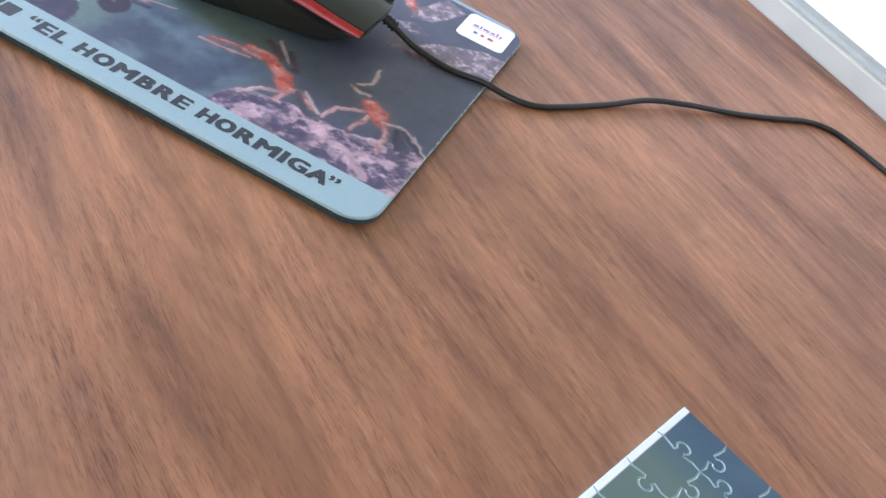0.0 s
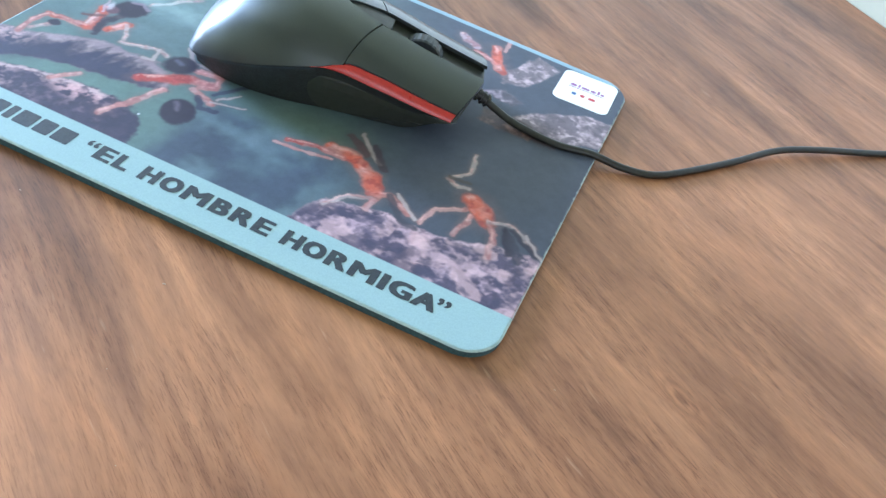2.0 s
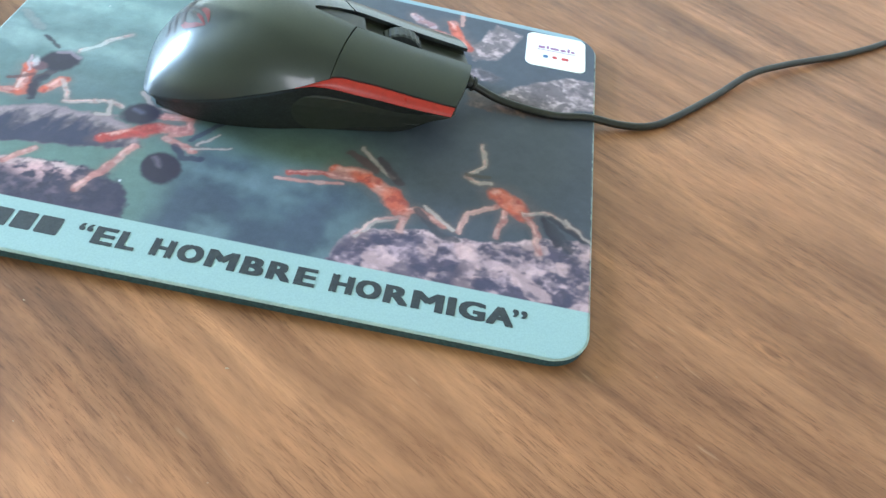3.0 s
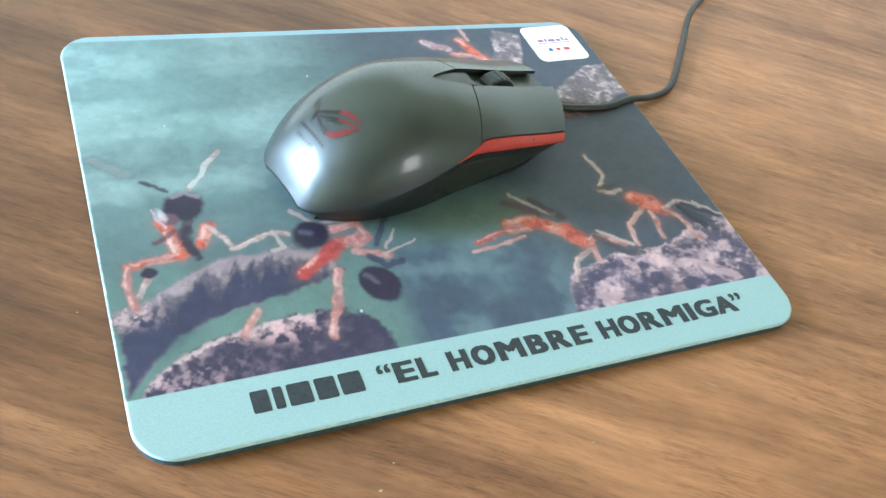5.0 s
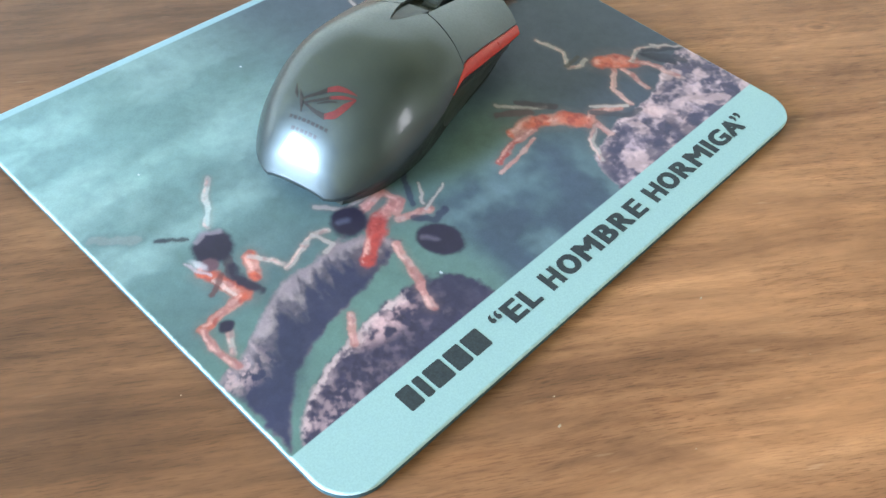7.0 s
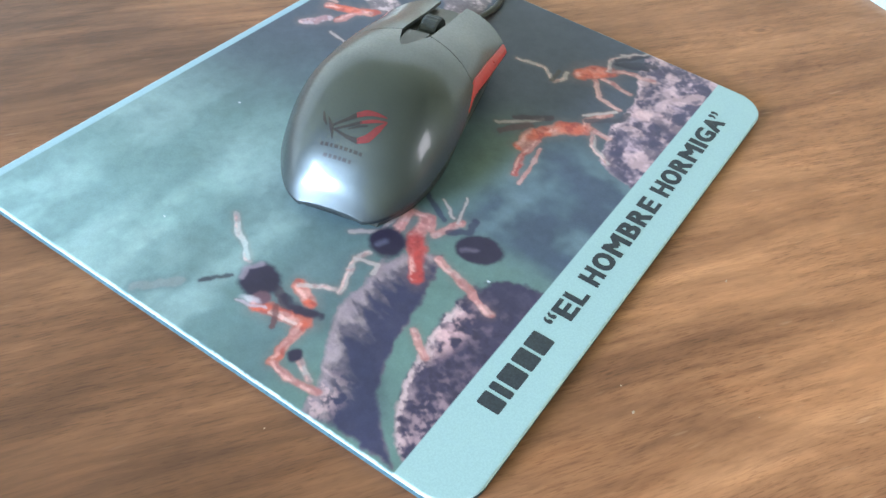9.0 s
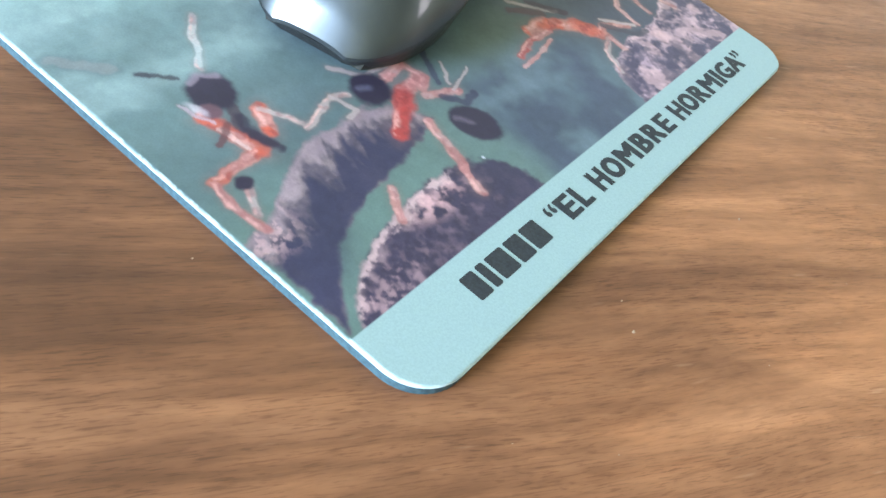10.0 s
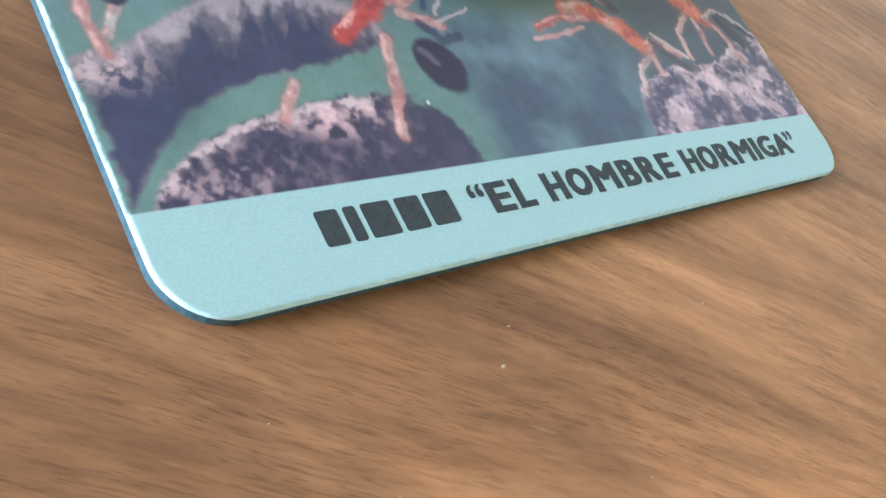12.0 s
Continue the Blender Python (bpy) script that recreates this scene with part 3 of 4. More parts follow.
    lay(stroke(x, y, [(61, 76), (64, 75)], 1.0, 2.2) * 0.4, (0.16, 0.18, 0.24))
    lay(blob(x, y, 79.5, 50.5, 7.8, 6.2, -62, 0.12), black)
    lay(stroke(x, y, [(76, 55), (79, 51)], 0.7, 1.6) * 0.3, (0.25, 0.22, 0.25))
    lay(stroke(x + 2 * (fine - 0.5), y, [(26, 84), (25, 78), (27, 72)], 1.5, 1.5) * 0.85, black)
    lay(blob(x, y, 12, 68.5, 2.4, 2.0), black)
    # dust specks
    for sx, sy in ((70, 41), (86, 156), (28, 134)):
        lay(blob(x, y, sx, sy, 0.42, 0.42) * 0.8, (0.6, 0.65, 0.65))
    col *= (1 + 0.30 * (fbm(x, y, 9.0, 211, 3) - 0.5) + 0.22 * (fbm(x, y, 2.2, 217, 3) - 0.5))[..., None]
    # the plain near-edge band, and a thin one painting in sheen along the far edge
    lay(smooth(BAND * 1000 + 0.15, BAND * 1000 - 0.15, edge_y), (0.255, 0.400, 0.345))
    lay(smooth(181.8, 182.4, edge_y + 0.036 * (x - 110)) * 0.8, (0.26, 0.43, 0.43))
    return np.clip(col * np.array([1.17, 1.06, 1.31]) - 0.004, 0.004, 1)


def pad_sheet(nx=560, ny=456):
    """The cloth sheet: an even grid whose rows end on the rounded outline; it rises a hair in long waves."""
    v = np.linspace(0, 1, ny)
    y = PY0 + (PY1 - PY0) * v
    near = np.clip(np.minimum(y - PY0, PY1 - y), 0, PR)
    pull = PR - np.sqrt(np.clip(PR ** 2 - (PR - near) ** 2, 0, None))
    u = np.linspace(0, 1, nx)
    x = pull[:, None] + (PX - 2 * pull[:, None]) * u[None, :]
    yy = np.repeat(y[:, None], nx, 1)
    rim = np.minimum(np.minimum(x - pull[:, None], PX - pull[:, None] - x), np.minimum(yy - PY0, PY1 - yy))
    z = PZ - 0.0005 * smooth(0.0005, 0.0, rim)
    yy = cut(x, yy)
    verts = np.stack([x, yy, z], -1).reshape(-1, 3)
    i = (np.arange(ny - 1)[:, None] * nx + np.arange(nx - 1)[None, :]).reshape(-1)
    faces = np.stack([i, i + 1, i + nx + 1, i + nx], -1)
    me = bpy.data.meshes.new("printed_top")
    me.from_pydata(verts.tolist(), [], faces.tolist())
    col = pad_print(x * 1000, yy * 1000).reshape(-1, 3)
    fray = smooth(0.0005, 0.0002, rim.reshape(-1) + 0.0005 * (fbm(x * 1000, yy * 1000, 1.5, 8, 2).reshape(-1) - 0.5))[:, None]
    col = col * (1 - 0.55 * fray) + np.array([0.62, 0.74, 0.76]) * 0.55 * fray
    layer = me.color_attributes.new("print", "FLOAT_COLOR", "POINT")
    layer.data.foreach_set("color", np.concatenate([col, np.ones((len(col), 1))], 1).astype(np.float32).ravel())
    me.polygons.foreach_set("use_smooth", [True] * len(me.polygons))
    me.materials.append(CLOTH)
    return new("printed_top", me)


pad = new("mouse_pad")
tagged(pad, "printed green cloth mouse pad lying on the wooden table", "mouse pad")
part("rubber_base", prism(bmesh.new(), pad_outline(0.0003), 0.0, PZ - 0.0006, 0.0003, 0.0003), RUBBER, pad, "dark teal foam rubber edge")
part("cloth_edge", prism(bmesh.new(), pad_outline(0.0), PZ - 0.0008, PZ - 0.00055), EDGE_CLOTH, pad, "pale cut cloth edge")
sheet = pad_sheet()
sheet.parent = pad
tagged(sheet, "printed cloth with bark, stones and red shapes")


def text_mesh(body, x0, x1, y0, y1, z):
    """A flat heavy letter fitted between x0 and x1: the built-in one, thickened by copies side by side."""
    cu = bpy.data.curves.new("lettering", "FONT")
    cu.body, cu.size = body, 1.0
    cu.resolution_u = 3
    tmp = bpy.data.objects.new("lettering", cu)
    scene.collection.objects.link(tmp)
    flat = bpy.data.meshes.new_from_object(tmp.evaluated_get(bpy.context.evaluated_depsgraph_get()))
    bpy.data.objects.remove(tmp)
    bpy.data.curves.remove(cu)
    xs, ys = [v.co.x for v in flat.vertices], [v.co.y for v in flat.vertices]
    fat, tall = (0.00062, 0.00030) if body.isalpha() else (0.00022, 0.0001)
    sx, sy = (x1 - x0 - 2 * fat) / (max(xs) - min(xs)), (y1 - y0 - 2 * tall) / (max(ys) - min(ys))
    mx, my = min(xs), min(ys)
    bm = bmesh.new()
    for k, (dx, dy) in enumerate(((-1, -1), (-1, 1), (1, -1), (1, 1), (0, 0))):
        vs = [bm.verts.new((x0 + fat * (1 + dx) + (v.co.x - mx) * sx, y0 + tall * (1 + dy) + (v.co.y - my) * sy, z + 0.000008 * k)) for v in flat.vertices]
        for p in flat.polygons:
            bm.faces.new([vs[i] for i in p.vertices])
    me = bpy.data.meshes.new("lettering")
    bm.to_mesh(me)
    bm.free()
    bpy.data.meshes.remove(flat)
    return me


TY0, TY1 = 0.0133, 0.0206
EDGES = {"EL": (73.8, 80.2, 81.2, 86.6), "HOMBRE": (91.0, 97.6, 98.6, 106.2, 107.2, 116.2, 117.6, 124.2, 125.2, 132.4, 133.4, 139.6), "HORMIGA": (143.8, 150.6, 151.2, 158.8, 159.6, 167.0, 167.8, 177.2, 178.2, 180.8, 181.6, 189.6, 189.8, 198.0)}
letters = [(ch, EDGES[word][2 * k], EDGES[word][2 * k + 1], TY0, TY1) for word in EDGES for k, ch in enumerate(word)]
for body, x0, x1, y0, y1 in [("\u201c", 68.8, 73.0, 0.0176, 0.0208)] + letters + [("\u201d", 197.4, 201.8, 0.0176, 0.0208)]:
    me = text_mesh(body, x0 / 1000, x1 / 1000, y0, y1, PZ + 0.00006)
    me.materials.append(INK)
    ob = new("quotation_mark" if body in "\u201c\u201d" else "letter", me)
    ob.parent = pad
    tagged(ob, "bold black printed quotation mark" if body in "\u201c\u201d" else "bold black printed capital letter " + body)
for x0, x1 in ((0.0320, 0.0370), (0.0382, 0.0410), (0.0422, 0.0490), (0.0502, 0.0562), (0.0573, 0.0640)):
    part("printed_bar", prism(bmesh.new(), rounded_rect(x0, TY0, x1, TY1, 0.0006, 3), PZ - 0.0001, PZ + 0.00006), INK, pad, "black printed bar")

sticker = part("sticker", prism(bmesh.new(), rounded_rect(0, 0, 0.0248, 0.0258, 0.0035, 6), -0.0001, 0.00016, 0.00005, 0.00005), STICKER, pad, "white paper sticker with rounded corners")
sticker.matrix_local = pose(0.1915, 0.1570, PZ, 0, 0, 1.0)
for x0, y0, x1, y1, m in ((0.0045, 0.0128, 0.0205, 0.0132, STICKER_INK), (0.0050, 0.0140, 0.0078, 0.0158, STICKER_INK), (0.0084, 0.0140, 0.0094, 0.0166, STICKER_INK), (0.0100, 0.0140, 0.0136, 0.0157, STICKER_INK), (0.0142, 0.0140, 0.0166, 0.0156, STICKER_INK),
                          (0.0172, 0.0140, 0.0182, 0.0170, STICKER_INK), (0.0187, 0.0140, 0.0203, 0.0156, STICKER_INK), (0.0072, 0.0070, 0.0092, 0.0092, STICKER_BLUE), (0.0110, 0.0072, 0.0130, 0.0092, STICKER_RED), (0.0148, 0.0072, 0.0178, 0.0092, STICKER_RED)):
    part("ink_mark", prism(bmesh.new(), rounded_rect(x0, y0, x1, y1, min(0.0006, (y1 - y0) / 2.2, (x1 - x0) / 2.2), 3), 0.0001, 0.00021), m, sticker)


# ---- the computer mouse ----
LEN = 0.110
STATIONS = np.array([0, 0.002, 0.006, 0.012, 0.024, 0.038, 0.054, 0.072, 0.092, 0.110])
HEIGHTS = np.array([0.0060, 0.0110, 0.0173, 0.0237, 0.0309, 0.0342, 0.0327, 0.0283, 0.0224, 0.0176])
WIDTHS = np.array([0.0140, 0.0168, 0.0201, 0.0236, 0.0275, 0.0297, 0.0297, 0.0290, 0.0282, 0.0273])
SEAMS = np.array([0.0046, 0.0058, 0.0070, 0.0088, 0.0121, 0.0160, 0.0189, 0.0159, 0.0123, 0.0092])
NX = 2.5


def spline(x, ys):
    """A smooth curve through the stations."""
    m = np.gradient(ys, STATIONS)
    i = int(np.clip(np.searchsorted(STATIONS, x) - 1, 0, len(STATIONS) - 2))
    h = STATIONS[i + 1] - STATIONS[i]
    t = (x - STATIONS[i]) / h
    return float((1 + 2 * t) * (1 - t) ** 2 * ys[i] + t * (1 - t) ** 2 * h * m[i] + t * t * (3 - 2 * t) * ys[i + 1] + t * t * (t - 1) * h * m[i + 1])


def top_z(x, y):
    h, w = spline(x, HEIGHTS), spline(x, WIDTHS)
    return h * max(0.0, 1 - min(1.0, abs(y) / w) ** NX) ** (1 / NX)


def y_at(x, z):
    h, w = spline(x, HEIGHTS), spline(x, WIDTHS)
    return w * max(0.0, 1 - (min(z, h * 0.999) / h) ** NX) ** (1 / NX)


def nose(p):
    """Sweeps the front edge back towards its corners."""
    x, y, z = p
    t = min(1, max(0, (x - 0.066) / 0.044))
    return (x - 0.0105 * min(1.3, abs(y) / 0.0275) ** 2 * t * t * (3 - 2 * t), y, z)


def red_top(x):
    """Upper edge of the red strip."""
    t = min(1, max(0, (x - 0.049) / 0.016))
    return spline(x, SEAMS) + 0.0036 * (t * t * (3 - 2 * t)) * (1 - 0.35 * max(0, (x - 0.075) / 0.035))


def slot_half(x):
    """Half the width of the recess round the wheel."""
    t = min(1, max(0, (x - 0.055) / 0.014))
    return 0.0006 + 0.0046 * t ** 0.8


def slab(bm, rows, depth, down=(0, 0, -1)):
    """A shell patch from rows of points, with thickness and closed rims."""
    nr, nc = len(rows), len(rows[0])
    d = Vector(down) * depth
    rows = [[nose(p) for p in r] for r in rows]
    top = [[bm.verts.new(p) for p in r] for r in rows]
    for i in range(nr - 1):
        for j in range(nc - 1):
            bm.faces.new((top[i][j], top[i + 1][j], top[i + 1][j + 1], top[i][j + 1])).smooth = True
    rim = [(0, j) for j in range(nc)] + [(i, nc - 1) for i in range(1, nr)] + [(nr - 1, j) for j in range(nc - 2, -1, -1)] + [(i, 0) for i in range(nr - 2, 0, -1)]
    a = [bm.verts.new(Vector(rows[i][j])) for i, j in rim]
    b = [bm.verts.new(Vector(rows[i][j]) + d) for i, j in rim]
    for k in range(len(rim)):
        q = (k + 1) % len(rim)
        bm.faces.new((a[k], a[q], b[q], b[k]))
    return bm


def xs_between(a, b, n):
    return [a + (b - a) * i / (n - 1) for i in range(n)]


def rear_spaced(a, b, n):
    return [a + (b - a) * (i / (n - 1)) ** 1.8 for i in range(n)]


def across(x, lo, hi, n):
    """Points over the top at station x, from side lo to side hi, closer towards the shoulders."""
    w = spline(x, WIDTHS)
    a0, a1 = math.asin(max(-1, min(1, lo / w))), math.asin(max(-1, min(1, hi / w)))
    out = []
    for i in range(n):
        y = w * math.sin(a0 + (a1 - a0) * i / (n - 1))
        out.append((x, y, top_z(x, y)))
    return out


mouse = new("computer_mouse")
mouse.matrix_world = pose(0.0604, 0.0955, PZ + 0.0004, 0, 0, 14) @ Matrix.Scale(1.03, 4)
tagged(mouse, "gunmetal grey corded mouse with red side strips on the pad", "computer mouse")

SLOT0 = 0.055


def split_x(f):
    """Where the buttons part from the shell, f from the recess (0) to the outer edge (1)."""
    return 0.0685 - 0.0085 * f


def patch(x_of, ny, nx, s, inset=0.0):
    """Rows of shell points beside the recess: x_of(u, f) gives the station."""
    rows = []
    for i in range(nx):
        row = []
        for j in range(ny):
            f = j / (ny - 1)
            x = x_of(i / (nx - 1), f)
            w = spline(x, WIDTHS)
            a0, a1 = math.asin(slot_half(x) / w), math.asin(min(1, (y_at(x, red_top(x)) - inset) / w))
            y = w * math.sin(a0 + (a1 - a0) * f)
            row.append((x, s * y, top_z(x, y)))
        rows.append(row)
    return rows if s > 0 else rows[::-1]


shell = bmesh.new()
slab(shell, [across(x, -y_at(x, red_top(x)), y_at(x, red_top(x)), 45) for x in rear_spaced(0, SLOT0, 34)], 0.0012)
for s in (-1, 1):
    slab(shell, patch(lambda u, f: SLOT0 + (split_x(f) - 0.0002 - SLOT0) * u, 18, 12, s), 0.0012)
part("top_shell", shell, GUNMETAL, mouse, "satin gunmetal palm shell")
for s in (-1, 1):
    part("button", slab(bmesh.new(), patch(lambda u, f: split_x(f) + 0.0003 + (LEN - 0.0006 - split_x(f)) * u, 16, 24, s, 0.0004), 0.0014), GUNMETAL, mouse, "satin gunmetal mouse button")
    strip = []
    for x in xs_between(0.049, LEN - 0.0002, 30):
        lo, hi = spline(x, SEAMS), red_top(x) - 0.0002
        strip.append([(x, s * (y_at(x, lo + (hi - lo) * k / 4) + 0.0003 * math.sin(math.pi * k / 4)), lo + (hi - lo) * k / 4) for k in range(5)])
    part("red_strip", slab(bmesh.new(), strip if s < 0 else strip[::-1], 0.0008, (0, -s, 0)), RED_PLASTIC, mouse, "glossy red strip below the button")
    side = []
    for x in rear_spaced(0, LEN, 46):
        top = spline(x, SEAMS) - 0.0002
        chin = 0.0075 * smooth(0.084, 0.110, np.float64(x)) ** 1.3
        row = []
        for k in range(10):
            t = k / 9
            waist = 1 - 0.13 * (1 - t) ** 1.4 - 0.045 * math.sin(math.pi * t) * smooth(0.03, 0.06, np.float64(x))
            row.append((x + 0.0035 * (1 - t) * max(0, 1 - x / 0.03), s * y_at(x, top) * waist, chin + (top - chin) * t))
        side.append(row)
    part("side_grip", slab(bmesh.new(), side if s < 0 else side[::-1], 0.001, (0, -s, 0)), TEXTURED_PLASTIC, mouse, "textured black side grip")
y_end = y_at(0, SEAMS[0] - 0.0002)
part("rear_lip", slab(bmesh.new(), [[(0.0002 + 0.0035 * (1 - t), y * (1 - 0.13 * (1 - t) ** 1.4), (SEAMS[0] - 0.0002) * t) for t in xs_between(0, 1, 6)] for y in xs_between(-y_end, y_end, 15)], 0.001, (1, 0, 0)), TEXTURED_PLASTIC, mouse, "black lip under the rear of the shell")

core = bmesh.new()
rings = []
for x in [0.0042] + rear_spaced(0.0050, LEN - 0.0008, 28):
    ring = []
    for k in range(25):
        a = math.pi * k / 24
        c, sn = math.cos(a), math.sin(a)
        h, w = spline(x, HEIGHTS) - 0.0016, spline(x, WIDTHS) - 0.0016
        w *= 0.82 + 0.18 * min(1, sn * 2.2)
        chin = 0.0075 * float(smooth(0.084, 0.110, np.float64(x))) ** 1.3
        y = w * math.copysign(abs(c) ** (2 / NX), c)
        z = h * abs(sn) ** (2 / NX)
        if abs(y) < slot_half(x) + 0.0012 and x > SLOT0:
            z -= 0.0014 * min(1, (x - SLOT0) / 0.01)
        ring.append(core.verts.new(nose((x, y, max(chin, z)))))
    rings.append(ring)
for r0, r1 in zip(rings, rings[1:]):
    for k in range(24):
        core.faces.new((r0[k], r0[k + 1], r1[k + 1], r1[k]))
    core.faces.new((r0[24], r0[0], r1[0], r1[24]))
core.faces.new(rings[0])
core.faces.new(rings[-1])
bmesh.ops.recalc_face_normals(core, faces=core.faces)
part("inner_body", core, DARK_SLOT, mouse, "dark inner body and wheel recess")
for fx in (0.013, 0.082):
    part("glide_foot", prism(bmesh.new(), rounded_rect(fx - 0.005, -0.010, fx + 0.005, 0.010, 0.004, 4), -0.0004, 0.0002), BLACK_PLASTIC, mouse)

wheel = bmesh.new()
WR, WW = 0.0085, 0.0030
profile = [(-WW, 0.80), (-WW, 0.93), (-WW * 0.75, 1.0), (WW * 0.75, 1.0), (WW, 0.93), (WW, 0.80)]
spokes = []
for k in range(48):
    a = 2 * math.pi * k / 48
    bumpy = 1.0 if k % 2 else 0.965
    spokes.append([wheel.verts.new((WR * r * (bumpy if r > 0.95 else 1) * math.cos(a), py, WR * r * (bumpy if r > 0.95 else 1) * math.sin(a))) for py, r in profile])
for k in range(48):
    s0, s1 = spokes[k], spokes[(k + 1) % 48]
    for j in range(5):
        wheel.faces.new((s0[j], s0[j + 1], s1[j + 1], s1[j]))
wheel.faces.new([s[0] for s in spokes])
wheel.faces.new([s[-1] for s in spokes][::-1])
bmesh.ops.translate(wheel, vec=(0.084, 0, spline(0.084, HEIGHTS) - WR + 0.0012), verts=wheel.verts)
bmesh.ops.recalc_face_normals(wheel, faces=wheel.faces)
part("scroll_wheel", wheel, WHEEL_RUBBER, mouse, "ribbed dark scroll wheel")
key = bmesh.new()
slab(key, [[(x, y, top_z(x, y) - 0.0008) for y in xs_between(-w, w, 7)] for x, w in ((0.056, 0.0016), (0.060, 0.0028), (0.066, 0.0036), (0.072, 0.0038))], 0.002)
part("dpi_button", key, BLACK_PLASTIC, mouse, "small dark button behind the wheel")


def draped(bm, outline, lift=0.00012, rows=6):
    """A thin printed shape on the shell between a lower and an upper line, both from one tip to the other."""
    lower, upper = outline
    grid = []
    for (ax, ay), (bx, by) in zip(lower, upper):
        grid.append([bm.verts.new((ax + (bx - ax) * k / rows, ay + (by - ay) * k / rows, top_z(ax + (bx - ax) * k / rows, ay + (by - ay) * k / rows) + lift)) for k in range(rows + 1)])
    for g0, g1 in zip(grid, grid[1:]):
        for k in range(rows):
            bm.faces.new((g0[k], g0[k + 1], g1[k + 1], g1[k]))
    bmesh.ops.recalc_face_normals(bm, faces=bm.faces)
    return bm


# the emblem: plain slanted strokes, in millimetres on the shell
def ribbon(points, widths):
    """A printed stroke through points, of changing width."""
    n = 4 * (len(points) - 1) + 1
    t = np.linspace(0, len(points) - 1, n)
    px, py = np.interp(t, range(len(points)), [p[0] for p in points]), np.interp(t, range(len(points)), [p[1] for p in points])
    w = np.interp(t, range(len(points)), widths)
    px[1:-1], py[1:-1] = (px[:-2] + px[1:-1] * 2 + px[2:]) / 4, (py[:-2] + py[1:-1] * 2 + py[2:]) / 4
    tx, ty = np.gradient(px), np.gradient(py)
    d = np.hypot(tx, ty)
    a = [((x - w_ * vy / dd / 2) / 1000, (y + w_ * vx / dd / 2) / 1000) for x, y, vx, vy, dd, w_ in zip(px, py, tx, ty, d, w)]
    b = [((x + w_ * vy / dd / 2) / 1000, (y - w_ * vx / dd / 2) / 1000) for x, y, vx, vy, dd, w_ in zip(px, py, tx, ty, d, w)]
    return draped(bmesh.new(), (a, b), rows=3)


for pts, widths, mat, label in (
    ([(14.9, 5.8), (17.2, 2.2), (19.5, -0.6)], [0.7, 1.0, 1.6], LOGO_DARK, "dark printed stroke"),
    ([(19.1, -0.1), (20.6, -2.7), (21.2, -5.8), (21.4, -9.2)], [1.5, 1.9, 1.2, 0.2], LOGO_RED, "dark red printed crescent"),
    ([(13.9, 5.0), (12.9, 0.6), (12.7, -3.4)], [0.5, 0.9, 1.4], LOGO_DARK, "dark printed stroke"),
    ([(12.7, -3.0), (14.2, -6.0), (17.4, -7.9), (20.2, -9.6)], [1.3, 2.2, 1.9, 0.3], LOGO_RED, "dark red printed stroke"),
    ([(13.9, 5.0), (15.8, 0.8), (17.6, -2.4)], [0.5, 0.8, 0.9], LOGO_DARK, "dark printed stroke"),
    ([(17.4, -2.0), (18.9, -5.4), (20.3, -9.6)], [0.9, 1.1, 0.4], LOGO_RED, "dark red printed stroke"),
    ([(14.8, 0.8), (16.2, -1.8), (17.2, -4.6)], [0.3, 0.6, 0.4], LOGO_DARK, "dark printed stroke"),
    ([(18.3, 10.6), (16.0, 9.3), (14.6, 7.9)], [0.3, 1.0, 0.2], LOGO_DARK, "dark printed stroke"),
    ([(16.9, 8.3), (14.3, 6.1), (11.6, 4.7)], [0.2, 1.3, 0.2], LOGO_DARK, "dark printed stroke"),
):
    part("emblem", ribbon(pts, widths), mat, mouse, label)
for row_x, lo, hi in ((0.0098, -0.0058, 0.0085), (0.0075, -0.0032, 0.0063)):
    y = lo
    k = 0
    while y < hi - 0.0006:
        wide = (0.0009, 0.0012, 0.0008, 0.0011)[k % 4]
        part("printed_bar", draped(bmesh.new(), ([(row_x, y), (row_x, y + wide)], [(row_x + 0.0008, y), (row_x + 0.0008, y + wide)]), rows=2), LOGO_DARK, mouse)
        y += wide + 0.0006
        k += 1

into = mouse.matrix_world.inverted()
relief = [(0.1655, 0.1225, 0.0145), (0.170, 0.1236, 0.0125)]
cord = [(0.160, 0.121, 0.0135), (0.168, 0.1230, 0.0125), (0.176, 0.1240, 0.0085), (0.186, 0.1236, 0.0055), (0.204, 0.1226, 0.0046), (0.218, 0.1262, 0.0044), (0.231, 0.1290, 0.0022), (0.243, 0.1335, 0.0015), (0.254, 0.1440, 0.0015), (0.272, 0.1660, 0.0016),
        (0.288, 0.1860, 0.0028), (0.306, 0.2010, 0.0026), (0.331, 0.2190, 0.0016), (0.350, 0.2340, 0.0015), (0.366, 0.2480, 0.0015), (0.379, 0.2535, 0.0015), (0.392, 0.2510, 0.0015), (0.421, 0.2340, 0.0015), (0.470, 0.2000, 0.0015), (0.540, 0.1700, 0.0015), (0.60, 0.12, 0.0015)]
part("cable", tube([into @ Vector(p) for p in cord], 0.00145, 12), CABLE_RUBBER, mouse, "thin black rubber cable lying in bends", smooth=True)
part("cable_boot", tube([into @ Vector(p) for p in [(0.160, 0.1210, 0.0135), (0.1675, 0.1229, 0.0126), (0.1735, 0.1239, 0.0100)]], 0.0021, 12), CABLE_RUBBER, mouse, "ribbed black cable boot", smooth=True)
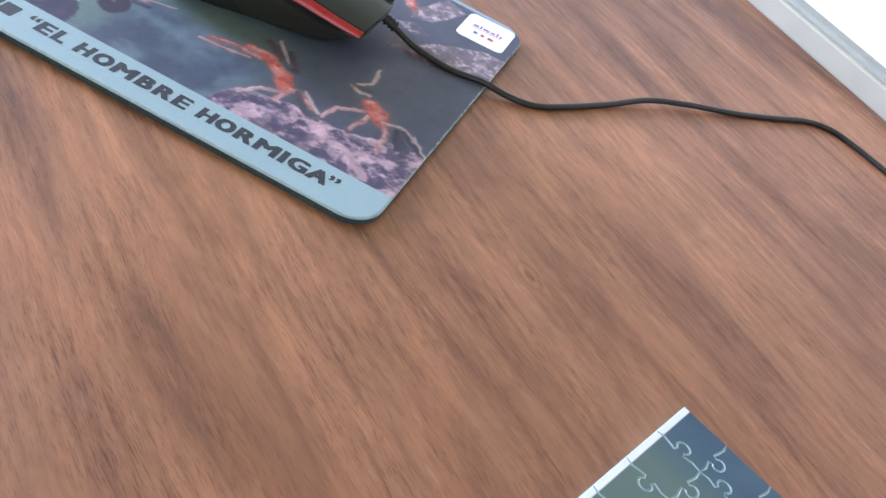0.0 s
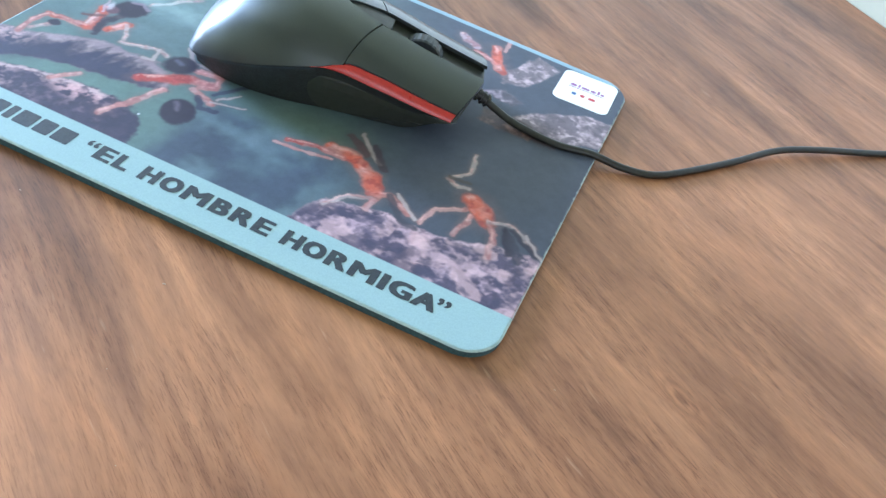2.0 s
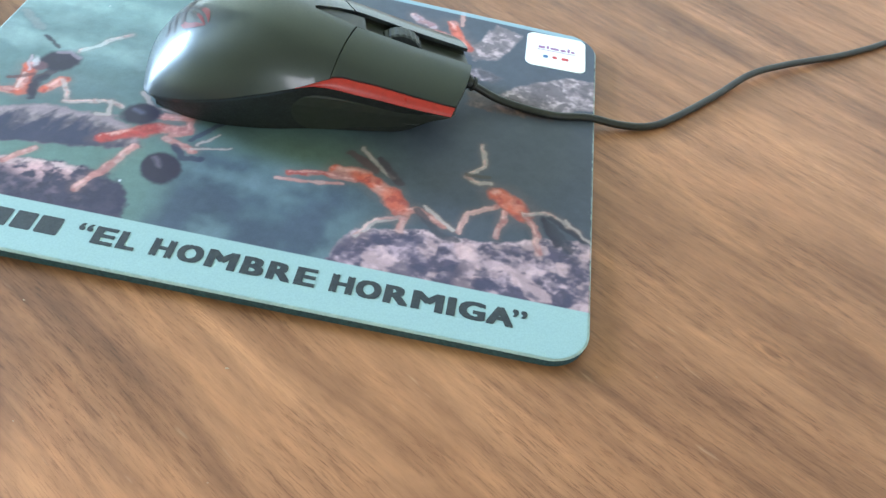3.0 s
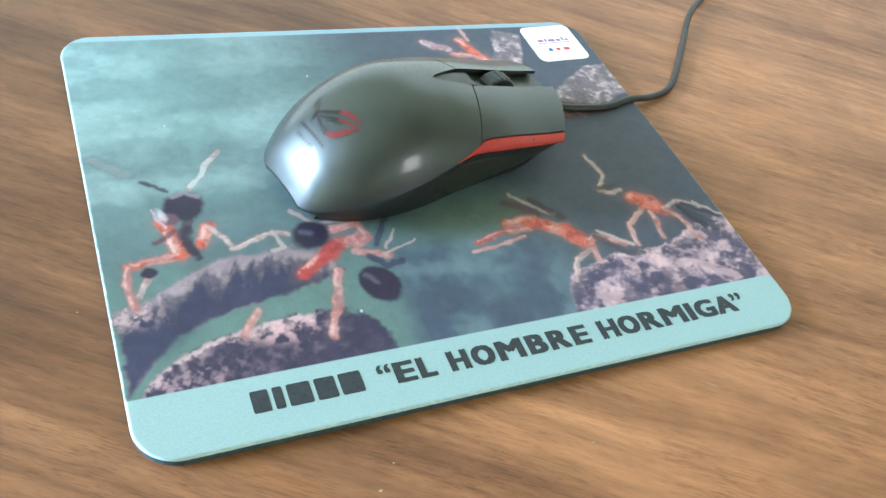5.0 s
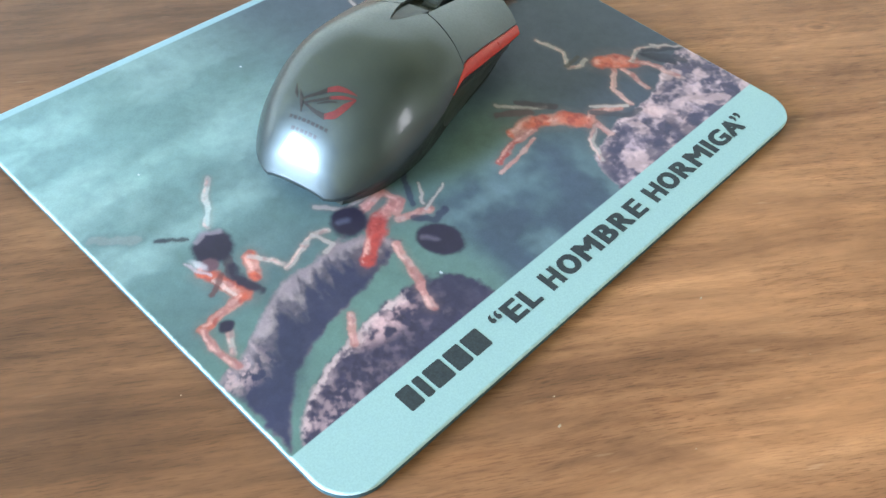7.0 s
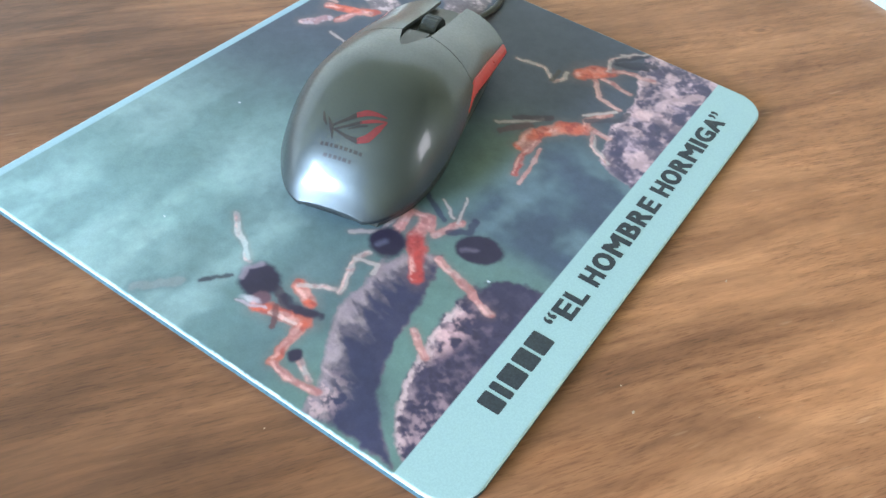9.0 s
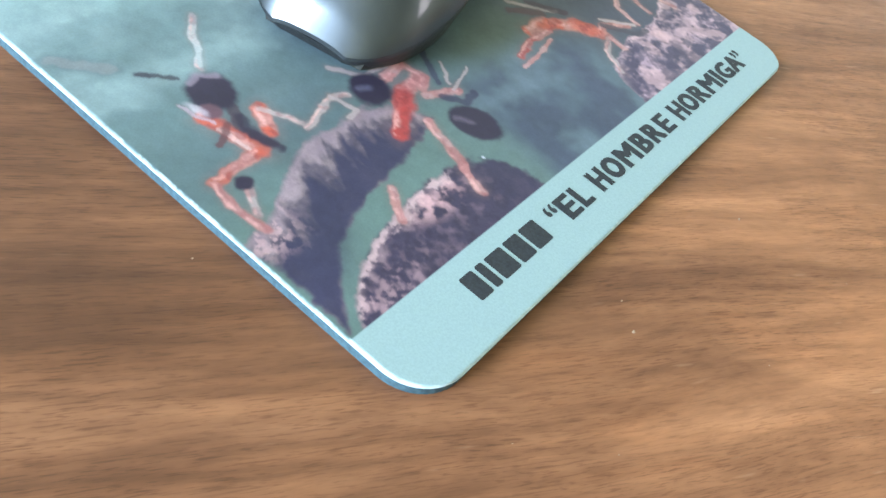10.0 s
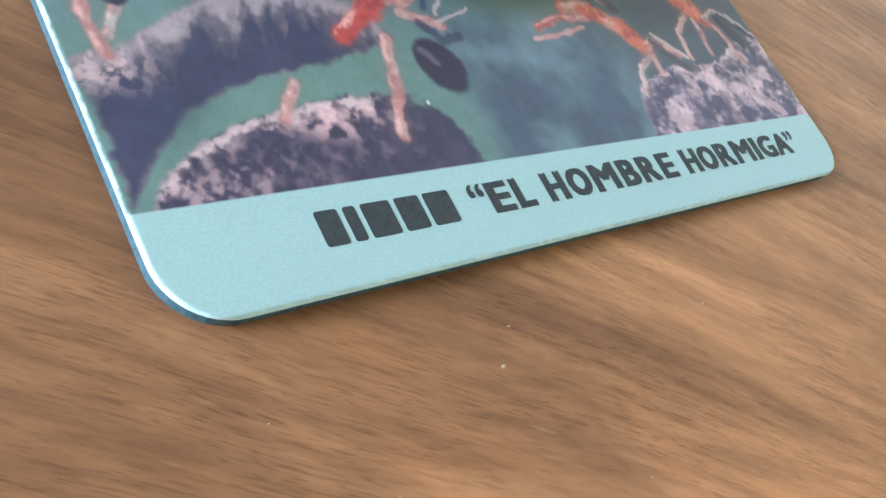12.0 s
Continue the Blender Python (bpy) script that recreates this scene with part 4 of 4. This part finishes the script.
for k in range(4):
    a, b = Vector((0.1668, 0.1228, 0.0128)), Vector((0.1728, 0.1238, 0.0104))
    q = a + (b - a) * k / 3
    d = (b - a).normalized() * 0.00045
    part("boot_ridge", tube([into @ (q - d), into @ q, into @ (q + d)], 0.0027, 14, 2), CABLE_RUBBER, mouse)

# ---- the jigsaw puzzle ----
CELL, NCOL, NROW, TH = 0.0178, 7, 9, 0.0038
puzzle = new("jigsaw_puzzle")
puzzle.matrix_world = pose(0.3425, 0.0018, 0.0, 0, 0, -22.5)
tagged(puzzle, "glossy dark blue assembled jigsaw puzzle with a white edge", "jigsaw puzzle")
rng = random.Random(5)


def knob_edge(a, b, sign, wob):
    """The line of one cut from a to b, with a round knob to one side; sign 0 is a straight edge."""
    a, b = Vector(a), Vector(b)
    if not sign:
        return [a + (b - a) * k / 3 for k in range(3)]
    t, n = b - a, Vector((-(b - a).y, (b - a).x)) * sign
    line = [a, a + t * 0.18 + n * 0.03, a + t * (0.40 + wob) + n * -0.02, a + t * (0.42 + wob) + n * 0.06]
    for k in range(9):
        ang = radians(215 - 250 * k / 8)
        line.append(a + t * (0.5 + wob + 0.135 * math.cos(ang)) + n * (0.145 + 0.115 * math.sin(ang)))
    return line + [a + t * (0.58 + wob) + n * 0.06, a + t * (0.60 + wob) + n * -0.02, a + t * 0.82 + n * 0.03]


hor = {(i, j): (0 if j in (0, NROW) else rng.choice((-1, 1)), rng.uniform(-0.06, 0.06)) for i in range(NCOL) for j in range(NROW + 1)}
ver = {(i, j): (0 if i in (0, NCOL) else rng.choice((-1, 1)), rng.uniform(-0.06, 0.06)) for i in range(NCOL + 1) for j in range(NROW)}
for i in range(NCOL):
    for j in range(NROW):
        x0, x1, y0, y1 = i * CELL, (i + 1) * CELL, -j * CELL, -(j + 1) * CELL
        line = knob_edge((x0, y0), (x1, y0), *hor[i, j]) + knob_edge((x1, y0), (x1, y1), *ver[i + 1, j])
        line += [Vector((x1, y1))] + knob_edge((x0, y1), (x1, y1), *hor[i, j + 1])[:0:-1]
        line += [Vector((x0, y1))] + knob_edge((x0, y0), (x0, y1), *ver[i, j])[:0:-1]
        bm = prism(bmesh.new(), [(p.x, p.y) for p in line], 0.0, TH, 0.00042, 0.00035, 0, 1)
        part("puzzle_piece", bm, [PUZZLE_PRINT, EDGE_GLOSS], puzzle)

# ---- dust on the table ----
dust = bmesh.new()
for dx, dy, r in ((0.065, -0.009, 0.5), (0.059, -0.016, 0.8), (0.124, -0.018, 0.7), (0.080, -0.046, 0.35), (0.130, -0.052, 0.35), (0.026, -0.030, 0.3), (-0.008, 0.062, 0.45), (0.241, 0.009, 0.4), (0.263, 0.072, 0.3), (0.305, 0.120, 0.4), (0.150, -0.075, 0.3), (0.010, -0.012, 0.3)):
    ring = []
    for k in range(7):
        a = 2 * math.pi * k / 7
        q = r * 0.0005 * (0.7 + 0.6 * rng.random())
        ring.append(dust.verts.new((dx + q * math.cos(a) * 1.5, dy + q * math.sin(a), 0.00002)))
    tip = dust.verts.new((dx, dy, 0.00002 + r * 0.0002))
    for k in range(7):
        dust.faces.new((ring[k], ring[(k + 1) % 7], tip))
    dust.faces.new(ring[::-1])
tagged(mesh_object("dust_specks", dust, DUST), "tiny pale dust specks scattered on the table", "dust", kind="stuff")
